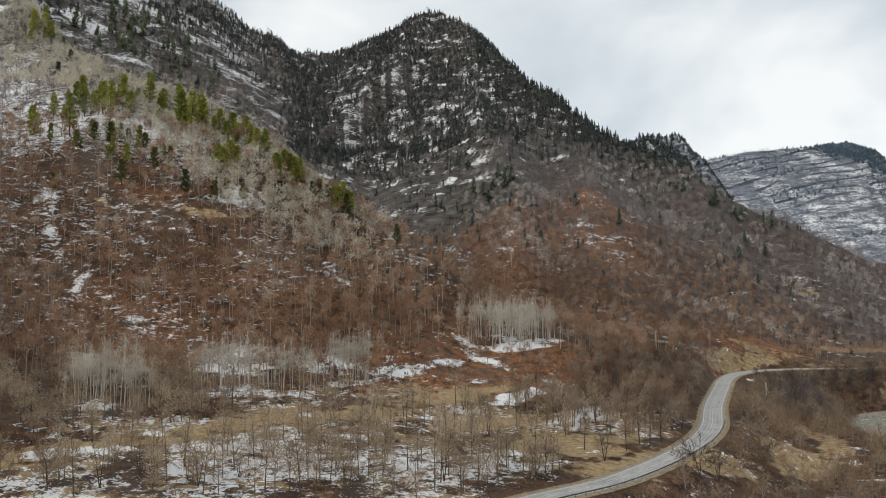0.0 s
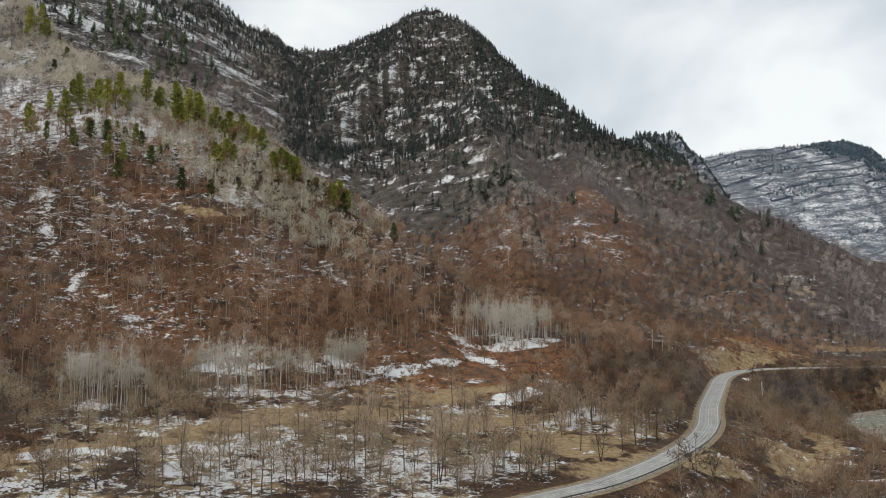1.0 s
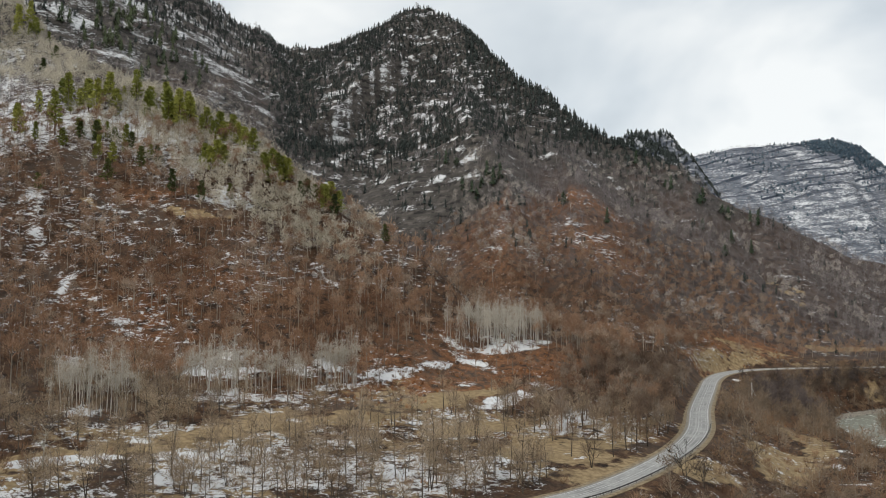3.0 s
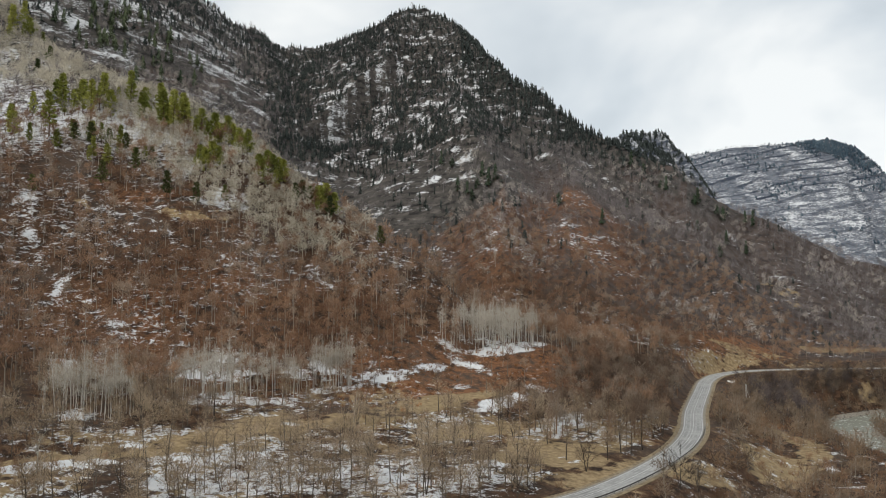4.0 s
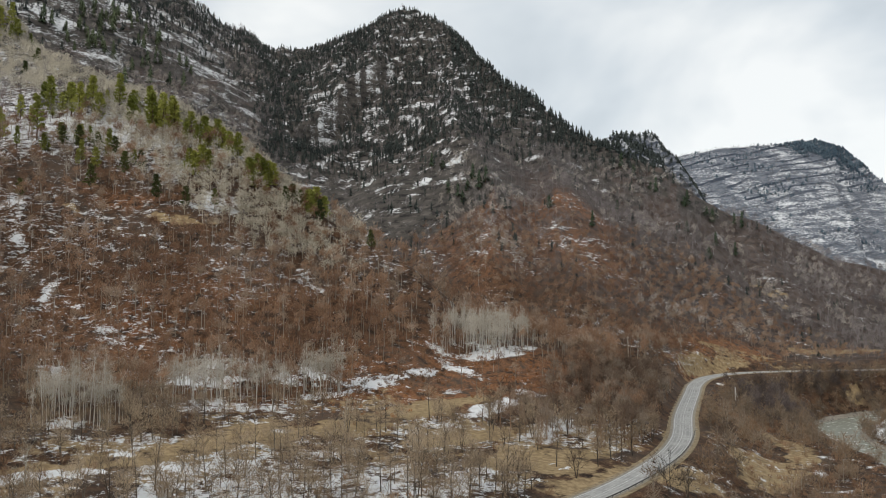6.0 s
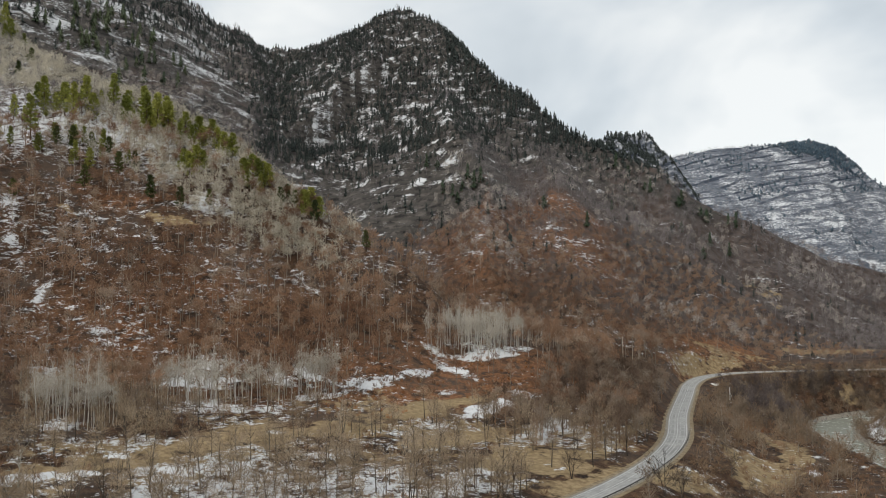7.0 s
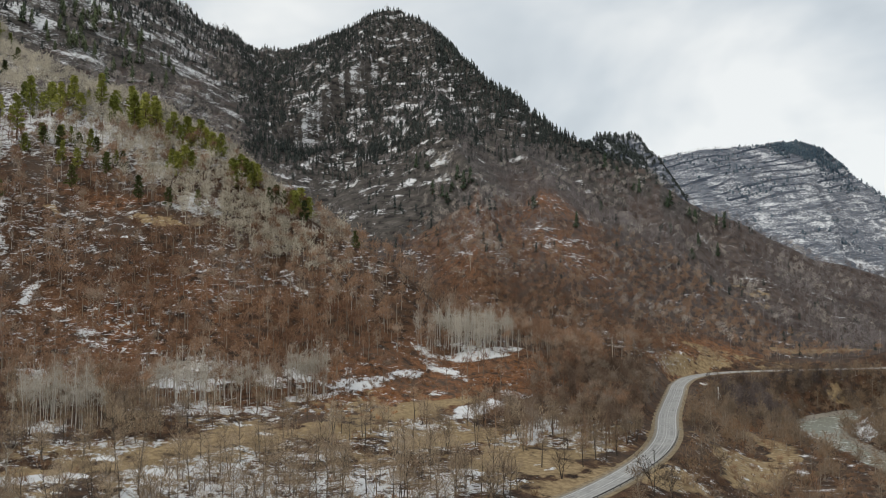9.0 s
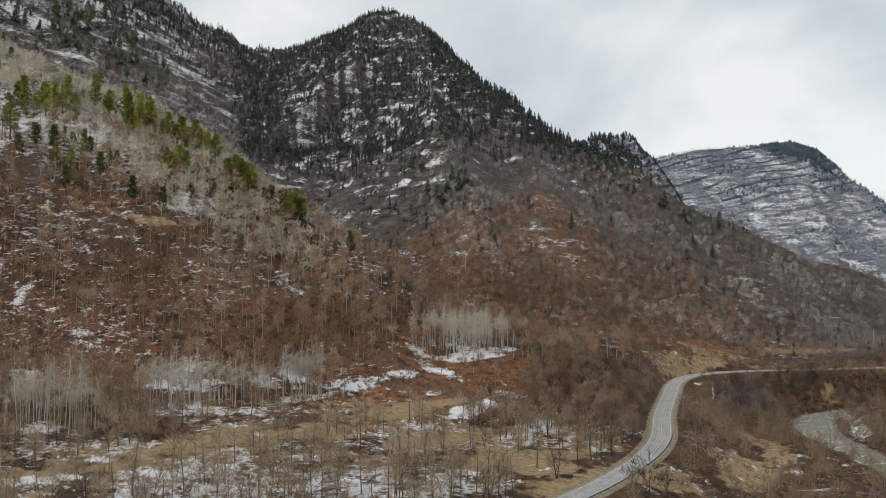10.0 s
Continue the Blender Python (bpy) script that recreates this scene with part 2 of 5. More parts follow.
def ground_material():
    m = Nodes("leaf_litter_grass_rock_and_snow")
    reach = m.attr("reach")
    # beds of the far mountain, rising to the east
    axes = m.nt.nodes.new("ShaderNodeSeparateXYZ")
    m.put(axes, 0, m.place())
    level = m.math("ADD", m.math("SUBTRACT", axes.outputs[2], m.math("MULTIPLY", axes.outputs[0], 0.24)), m.math("MULTIPLY", m.grain(0.0035, 5), 70.0))
    course = m.math("FRACT", m.math("DIVIDE", level, 29.0))
    thin = m.math("MULTIPLY", m.span(m.math("ABSOLUTE", m.math("SUBTRACT", course, 0.5)), 0.07, 0.16, 1, 0), m.math("MULTIPLY", m.span(m.grain(0.010, 6, (1, 1, 3), 0.7), 0.40, 0.56), m.math("MULTIPLY", m.span(level, 110, 160, 0.3, 1), m.span(reach, 0.6, 0.9))))
    fine, mid, broad = m.grain(1.1, 4), m.grain(0.22, 4), m.grain(0.035, 4)
    litter = m.mix(m.span(mid, 0.3, 0.7), (0.018, 0.011, 0.007), (0.090, 0.049, 0.027))
    litter = m.mix(m.span(fine, 0.45, 0.75, 0, 0.45), litter, (0.20, 0.140, 0.098))
    litter = m.mix(m.span(broad, 0.42, 0.68, 0, 0.75), litter, (0.085, 0.066, 0.053))
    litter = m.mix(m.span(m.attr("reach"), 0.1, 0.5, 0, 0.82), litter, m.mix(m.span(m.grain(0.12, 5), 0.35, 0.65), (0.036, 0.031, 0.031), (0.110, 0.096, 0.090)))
    red = m.mix(m.span(fine, 0.3, 0.7), (0.138, 0.057, 0.026), (0.345, 0.162, 0.074))
    litter = m.mix(m.math("MULTIPLY", m.math("MULTIPLY", m.attr("red"), 0.9), m.span(mid, 0.3, 0.6)), litter, red)
    grass = m.mix(m.span(m.grain(0.5, 5), 0.3, 0.7), (0.205, 0.142, 0.076), (0.385, 0.284, 0.162))
    grass = m.mix(m.span(broad, 0.45, 0.65, 0, 0.6), grass, (0.285, 0.212, 0.115))
    grass_at = m.span(m.math("ADD", m.attr("grass"), m.math("MULTIPLY", m.math("SUBTRACT", mid, 0.5), 0.9)), 0.42, 0.58)
    earth = m.mix(grass_at, litter, grass)
    # bedded rock: dark and pale courses that dip gently
    beds = m.nt.nodes.new("ShaderNodeTexWave")
    beds.wave_type, beds.bands_direction = "BANDS", "Z"
    m.put(beds, "Vector", m.place((0.05, 0.0, 1.0)))
    m.put(beds, "Scale", 0.045), m.put(beds, "Distortion", 9.0), m.put(beds, "Detail", 3.0), m.put(beds, "Detail Scale", 0.6)
    rock = m.mix(m.span(m.grain(0.09, 6, (1, 1, 1.6), 0.75), 0.38, 0.64), (0.022, 0.020, 0.019), (0.135, 0.118, 0.104))
    rock = m.mix(m.span(beds.outputs["Fac"], 0.25, 0.8, 0, 0.7), rock, (0.075, 0.067, 0.06))
    # distance haze painted into the colour: far rock and its beds turn blue-grey
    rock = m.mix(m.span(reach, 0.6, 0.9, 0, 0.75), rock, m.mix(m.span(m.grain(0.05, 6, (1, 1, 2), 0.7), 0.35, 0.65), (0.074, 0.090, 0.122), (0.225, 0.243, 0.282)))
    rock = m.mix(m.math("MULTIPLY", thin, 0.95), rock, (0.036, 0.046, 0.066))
    rock_at = m.span(m.math("ADD", m.attr("rock"), m.math("MULTIPLY", m.math("SUBTRACT", mid, 0.5), 1.0)), 0.42, 0.6)
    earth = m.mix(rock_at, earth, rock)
    gravel = m.mix(m.span(m.grain(1.6, 4), 0.35, 0.65), (0.15, 0.13, 0.105), (0.36, 0.32, 0.265))
    earth = m.mix(m.span(m.math("ADD", m.attr("gravel"), m.math("MULTIPLY", m.math("SUBTRACT", fine, 0.5), 0.8)), 0.4, 0.6), earth, gravel)
    # thawing snow: broken patches where the snow value beats the grain
    crumbs = m.math("ADD", m.math("ADD", m.math("MULTIPLY", m.grain(0.66, 4, (0.8, 0.8, 1.9), 0.65, 0.6), 0.42), m.math("MULTIPLY", m.grain(2.4, 3, (0.8, 0.8, 1.6), 0.6, 0.3), 0.25)), m.math("MULTIPLY", m.grain(0.16, 4, (1, 1, 2.4)), 0.33))
    ledges = m.math("ADD", m.math("MULTIPLY", m.grain(0.55, 5, (0.5, 0.5, 1.7), 0.7, 0.3), 0.6), m.math("MULTIPLY", m.grain(0.07, 4, (0.6, 0.6, 2.2), 0.6), 0.4))
    ridges = m.math("ADD", m.math("MULTIPLY", m.grain(0.24, 6, (0.6, 0.6, 1.4), 0.75, 0.4), 0.65), m.math("MULTIPLY", m.grain(0.02, 4, (0.6, 0.6, 3.0), 0.6), 0.35))
    crumbs = m.math("ADD", m.math("ADD", m.math("MULTIPLY", crumbs, m.span(reach, 0.1, 0.4, 1, 0)), m.math("MULTIPLY", ledges, m.math("MULTIPLY", m.span(reach, 0.1, 0.4), m.span(reach, 0.6, 0.9, 1, 0)))),
                    m.math("MULTIPLY", ridges, m.span(reach, 0.6, 0.9)))
    snow_at = m.span(m.math("SUBTRACT", m.math("SUBTRACT", m.attr("snow"), m.math("MULTIPLY", thin, 0.40)), m.math("MULTIPLY", m.math("SUBTRACT", crumbs, m.span(reach, 0.1, 0.4, 0.29, 0.24)), m.span(reach, 0.1, 0.4, 2.35, 1.9))), m.span(reach, 0.5, 0.9, -0.03, -0.09), m.span(reach, 0.5, 0.9, 0.07, 0.12))
    snow = m.mix(m.span(mid, 0.3, 0.7), (0.62, 0.625, 0.635), (0.78, 0.78, 0.78))
    m.bump(m.math("ADD", m.math("MULTIPLY", fine, 0.6), m.math("MULTIPLY", snow_at, 0.5)), 0.6, 0.5)
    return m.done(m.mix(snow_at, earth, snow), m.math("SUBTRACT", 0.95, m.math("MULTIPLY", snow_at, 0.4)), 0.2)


def tint_material(name, dark, light, worn=None, roughness=0.9, scale=2.0, grey=None):
    """A natural surface whose tone varies from plant to plant (the tint value) and along it."""
    m = Nodes(name)
    tint = m.attr("tint")
    color = m.mix(m.math("ADD", m.math("MULTIPLY", tint, 0.95), m.math("MULTIPLY", m.math("SUBTRACT", m.grain(scale, 3), 0.45), 0.4), clamp=True), dark, light)
    if grey:
        # every now and then a plant of another, greyer kind
        other = m.span(m.math("FRACT", m.math("MULTIPLY", tint, 7.31)), 0.72, 0.78, 0, 0.6)
        color = m.mix(other, color, grey)
    if worn:
        color = m.mix(m.span(m.grain(0.6 * scale, 4), 0.55, 0.7, 0, 0.7), color, worn)
    return m.done(color, roughness, 0.15)


def object_tint_material(name, dark, light, worn=None, roughness=0.9, scale=2.0):
    """The same for plants that are objects of their own."""
    m = Nodes(name)
    info = m.nt.nodes.new("ShaderNodeObjectInfo")
    color = m.mix(m.math("ADD", m.math("MULTIPLY", info.outputs["Random"], 0.7), m.math("MULTIPLY", m.math("SUBTRACT", m.grain(scale, 3), 0.35), 0.6), clamp=True), dark, light)
    if worn:
        color = m.mix(m.span(m.grain(0.6 * scale, 4), 0.55, 0.7, 0, 0.7), color, worn)
    return m.done(color, roughness, 0.15)


def asphalt_material():
    m = Nodes("worn_pale_asphalt")
    base = m.mix(m.span(m.grain(0.25, 4), 0.3, 0.7), (0.29, 0.285, 0.275), (0.43, 0.42, 0.40))
    base = m.mix(m.span(m.grain(9, 3), 0.4, 0.75, 0, 0.5), base, (0.22, 0.215, 0.21))
    base = m.mix(m.span(m.grain(0.07, 3), 0.56, 0.62, 0, 0.45), base, (0.19, 0.187, 0.183))
    m.bump(m.grain(14, 2), 0.3, 0.02)
    return m.done(base, 0.85, 0.3)


def plain_material(name, dark, light, scale=3.0, roughness=0.8, specular=0.25, metallic=0.0):
    m = Nodes(name)
    m.bump(m.grain(scale * 4, 3), 0.25, 0.02)
    return m.done(m.mix(m.span(m.grain(scale, 4), 0.3, 0.7), dark, light), roughness, specular, metallic)


def water_material():
    m = Nodes("grey_green_river_water")
    ripple = m.grain(0.9, 4, (1, 1, 1), 0.6, 0.8)
    foam = m.span(m.math("ADD", m.grain(0.35, 5), m.math("MULTIPLY", m.grain(0.05, 2), 0.5)), 0.81, 0.95, 0, 0.6)
    m.bump(ripple, 0.6, 0.3)
    return m.done(m.mix(foam, (0.26, 0.265, 0.215), (0.74, 0.75, 0.73)), m.span(foam, 0, 1, 0.25, 0.7), 0.4)


GROUND = ground_material()
BARK = object_tint_material("grey_brown_bark", (0.060, 0.048, 0.038), (0.20, 0.168, 0.135), (0.06, 0.052, 0.043))
TWIG = object_tint_material("bare_brown_twigs", (0.27, 0.198, 0.130), (0.57, 0.455, 0.328))
FOREST_BARK = tint_material("forest_trunks", (0.13, 0.106, 0.085), (0.46, 0.41, 0.34))
FOREST_TWIG = tint_material("reddish_brown_forest_twigs", (0.165, 0.085, 0.052), (0.48, 0.315, 0.208), grey=(0.42, 0.35, 0.275))
MOUNTAIN_TWIG = tint_material("grey_brown_mountain_twigs", (0.096, 0.084, 0.086), (0.355, 0.318, 0.312))
# brown twigs greyed in base colour to stand for haze over the far mountain
FAR_TWIG = tint_material("haze_greyed_twigs", (0.125, 0.120, 0.122), (0.34, 0.325, 0.325))
PALE_FAR_TWIG = tint_material("pale_grey_far_twigs", (0.38, 0.338, 0.295), (0.62, 0.56, 0.50))
PALE_BARK = tint_material("pale_aspen_bark", (0.46, 0.44, 0.40), (0.70, 0.68, 0.63), (0.16, 0.15, 0.13))
PALE_TWIG = tint_material("pale_grey_aspen_twigs", (0.42, 0.385, 0.325), (0.63, 0.58, 0.50))
ROADSIDE_TWIG = tint_material("dull_brown_roadside_twigs", (0.085, 0.057, 0.041), (0.34, 0.250, 0.185), grey=(0.34, 0.29, 0.235))
RUSSET_TWIG = tint_material("russet_brush_twigs", (0.23, 0.098, 0.042), (0.50, 0.255, 0.120))
# pale twigs, lightened further to paint in the sun patch on the spur
FUZZ_TWIG = tint_material("sunlit_pale_brown_twigs", (0.47, 0.427, 0.345), (0.72, 0.662, 0.545))
THICKET_TWIG = tint_material("grey_brown_thicket_twigs", (0.080, 0.059, 0.045), (0.37, 0.285, 0.205), grey=(0.31, 0.205, 0.125))
DARK_ALDER = tint_material("dark_purplish_alder_twigs", (0.050, 0.041, 0.040), (0.20, 0.162, 0.148))
SHRUB_TWIG = tint_material("russet_shrub_twigs", (0.085, 0.050, 0.033), (0.40, 0.250, 0.155))
FIR_GREEN = tint_material("green_fir_needles", (0.055, 0.082, 0.048), (0.15, 0.175, 0.092))
# needles of the far firs, the blue of haze mixed into their colour
HAZED_FIR = tint_material("haze_blue_fir_needles", (0.060, 0.096, 0.132), (0.145, 0.196, 0.232))
FIR = tint_material("dark_fir_needles", (0.030, 0.039, 0.038), (0.078, 0.088, 0.079))
DARK_TWIG = object_tint_material("dark_brown_twigs", (0.13, 0.092, 0.064), (0.34, 0.262, 0.190))
# yellow-green needles, base colour raised to imitate sunshine on the spur
PINE = object_tint_material("sunlit_yellow_green_needles", (0.145, 0.175, 0.040), (0.45, 0.445, 0.115))
DARK_PINE = object_tint_material("dark_green_pine_needles", (0.050, 0.072, 0.028), (0.17, 0.18, 0.055))
PINE_BARK = object_tint_material("brown_pine_bark", (0.07, 0.045, 0.03), (0.17, 0.11, 0.075))
ASPHALT = asphalt_material()
WORN_ASPHALT = plain_material("tyre_polished_asphalt", (0.30, 0.295, 0.285), (0.46, 0.45, 0.43), 0.4)
PAINT = plain_material("worn_white_road_paint", (0.44, 0.44, 0.42), (0.72, 0.72, 0.70), 2.0)
WATER = water_material()
SHOULDER = plain_material("stony_road_shoulder", (0.19, 0.165, 0.130), (0.34, 0.300, 0.245), 1.6)
VERGE = plain_material("dry_grass_verge", (0.165, 0.122, 0.072), (0.330, 0.255, 0.155), 0.7)
WOOD = plain_material("weathered_pole_wood", (0.38, 0.32, 0.25), (0.60, 0.53, 0.44), 5.0)
PALE_TREE = object_tint_material("pale_lichened_bark", (0.34, 0.32, 0.26), (0.50, 0.47, 0.40))
DARK_BARK = object_tint_material("dark_gnarled_bark", (0.045, 0.036, 0.03), (0.10, 0.082, 0.068))
CONCRETE = plain_material("pale_concrete", (0.56, 0.54, 0.50), (0.76, 0.74, 0.70), 3.0)
STEEL = plain_material("dull_galvanised_steel", (0.10, 0.10, 0.10), (0.22, 0.22, 0.22), 3.0, 0.5, 0.5, 0.6)
STONE = tint_material("river_stones", (0.13, 0.12, 0.105), (0.38, 0.355, 0.32))

# ---- helpers for meshes ----
def flat_mesh(name, verts, faces, material, smooth=False, tint=None):
    """A mesh from arrays of corners and of faces with equally many corners."""
    verts, faces = np.asarray(verts, np.float32), np.asarray(faces, np.int32)
    n = faces.shape[1]
    me = bpy.data.meshes.new(name)
    me.vertices.add(len(verts))
    me.vertices.foreach_set("co", verts.ravel())
    me.loops.add(faces.size)
    me.loops.foreach_set("vertex_index", faces.ravel())
    me.polygons.add(len(faces))
    me.polygons.foreach_set("loop_start", np.arange(0, faces.size, n, dtype=np.int32))
    me.polygons.foreach_set("use_smooth", np.full(len(faces), smooth))
    me.materials.append(material)
    me.update(calc_edges=True)
    if tint is not None:
        value(me, "tint", tint)
    return me


def value(me, name, values):
    layer = me.attributes.new(name, "FLOAT", "POINT")
    layer.data.foreach_set("value", np.asarray(values, np.float32).ravel())


def part(name, me, parent, label=""):
    ob = new(name, me)
    ob.parent = parent
    return tagged(ob, label) if label else ob


def blob(x, y, px, py, rx, ry, turn):
    """1 inside a soft-edged ellipse on the plan, 0 well outside."""
    c, s = math.cos(radians(turn)), math.sin(radians(turn))
    u, v = (x - px) * c + (y - py) * s, -(x - px) * s + (y - py) * c
    return step(1.35, 0.55, np.sqrt((u / rx) ** 2 + (v / ry) ** 2))


# ---- ground ----
def graded(fine_lo, fine_hi, pace, lo, hi, grow=1.13):
    mid = list(np.arange(fine_lo, fine_hi + pace / 2, pace))
    left, right, d = [fine_lo], [mid[-1]], pace
    lo, hi = min(lo, fine_lo), max(hi, mid[-1])
    while left[-1] > lo:
        d *= grow
        left.append(left[-1] - d)
    d = pace
    while right[-1] < hi:
        d *= grow
        right.append(right[-1] + d)
    return np.array(left[:0:-1] + mid + right[1:])


# 3.4 m apart over the near slopes, coarser towards the far mountain and the horizon
GX = np.concatenate([graded(-340, 500, 3.4, -4200, 500), graded(512, 1700, 12, 500, 4600)[1:]])
GY = np.concatenate([graded(150, 1250, 3.4, -3000, 1250), graded(1264, 2860, 14, 1250, 4600)[1:]])

SNOW_SPOTS = [(20, 306, 21, 5.5, 54), (16, 226, 11, 3.0, 3), (41, 387, 11, 5, 20), (-20, 331, 5, 2.5, 50),
              (-92, 220, 7, 2.4, 30), (-53, 255, 6, 2.2, 15), (35, 234, 1.6, 5, 25), (64, 217, 5, 1.5, 35), (43, 290, 18, 6, 62), (36, 266, 8, 4, 40), (137, 278, 7, 2.6, 60),
              (129, 252, 6, 3, 40), (-31, 214, 8, 3, 10), (-65, 218, 9, 3, 15), (3, 371, 5, 4, 10), (236, 408, 8, 24, -15), (248, 430, 7, 14, -35)]
SNOW_FIELDS = [(-62, 196, 28, 9, 10), (-135, 440, 45, 14, -15), (-25, 205, 36, 15, 5), (-95, 240, 10, 5, 20), (-70, 398, 14, 6, -20), (-77, 279, 24, 8, 20), (-55, 284, 14, 7, 25), (44, 288, 14, 22, -25), (50, 312, 9, 14, -25), (20, 388, 18, 9, 20),
               (-100, 276, 12, 6, 20), (-60, 206, 42, 11, 15), (-12, 222, 26, 9, 5), (-44, 238, 20, 4, 10), (-84, 290, 22, 8, 25), (44, 332, 12, 8, 20), (40, 270, 14, 12, 20), (66, 298, 12, 9, 20), (-42, 272, 6, 3, 20)]
SNOW_FIELDS += [(-64, 217, 16, 4, 45), (-92, 222, 9, 3, 45), (-240, 478, 50, 12, 15), (-205, 488, 26, 10, -10), (-226, 405, 8, 18, 10), (-137, 424, 17, 5, 0), (-165, 440, 16, 5, 0), (-118, 262, 14, 5, 20), (-122, 246, 12, 8, 20), (92, 263, 6, 3, 20),
                (150, 297, 9, 3, 60), (-128, 276, 14, 5, 20), (233, 398, 9, 26, -15), (10, 352, 8, 5, 40), (6, 326, 8, 3, 10), (-186, 361, 5, 8, 0), (290, 610, 26, 5, 20), (-5, 372, 7, 7, 0)]
GROVE_SNOW = [(-97, 318, 21, 15, 10), (-57, 320, 17, 9, 5), (-68, 285, 26, 10, 20), (-148, 307, 17, 7, 5), (-118, 252, 14, 6, 20), (-34, 322, 9, 5, 30), (24, 378, 24, 8, 15)]
SNOW_LINES = [[(-168, 357), (-163, 350), (-157, 344), (-152, 340), (-147, 336), (-140, 333.5)], [(-232, 420), (-226, 408), (-216, 392), (-208, 376)], [(-190, 368), (-186, 360), (-182, 350)], [(-130, 444), (-112, 438), (-95, 428), (-80, 414), (-66, 402)],
              [(-50, 303), (-39, 306), (-31, 316), (-18, 331), (-2, 347)], [(2, 362), (12, 352), (18, 344)], [(-112, 193), (-96, 205), (-84, 212), (-67, 216), (-57, 224), (-44, 236), (-30, 242)]]
GRASS_SPOTS = [(-30, 266, 40, 5, 25), (-100, 204, 30, 5, 45), (30, 240, 24, 16, 30), (10, 268, 22, 7, 35), (45, 225, 26, 7, 45), (114, 272, 13, 34, -25), (92, 300, 4, 40, -20), (140, 300, 10, 30, -25),
               (-146, 412, 15, 3.2, 5), (-197, 408, 9, 3, 0), (-126, 417, 9, 2.6, -15), (305, 592, 60, 8, 14), (206, 540, 40, 11, 24), (75, 230, 14, 8, 45), (152, 482, 5, 10, -35), (128, 285, 8, 30, -25), (145, 335, 6, 26, -12), (2, 309, 18, 6, 30), (269, 501, 10, 4, 30), (172, 504, 26, 9, 50), (313, 722, 17, 36, 0)]
BANK_GRASS = (GRASS_SPOTS[12], GRASS_SPOTS[14], GRASS_SPOTS[18])
DARK_STAND = (-104, 262, 34, 12, -18)
GRASS_TRACK = [(-125, 180), (-112, 192), (-102, 202), (-92, 214), (-80, 228), (-66, 246), (-46, 264), (-24, 280), (-8, 296), (6, 309), (20, 318)]
CRAG = (-45, 760, 98, 150, 8)
RED_SPOTS = [(26, 356, 36, 17, 22), (-15, 315, 30, 9, 35), (-60, 340, 130, 60, 0), (40, 360, 60, 30, 20), (42, 600, 46, 80, 0), (16, 640, 30, 34, 0), (0, 318, 34, 14, 30), (30, 335, 26, 14, 20), (25, 262, 20, 7, 20), (60, 262, 16, 7, 20), (148, 369, 11, 16, -20), (-120, 320, 60, 40, 0), (206, 545, 46, 15, 24), (150, 478, 9, 20, -35), (-165, 424, 40, 7, 5), (85, 640, 85, 75, 0), (176, 508, 28, 11, 48)]


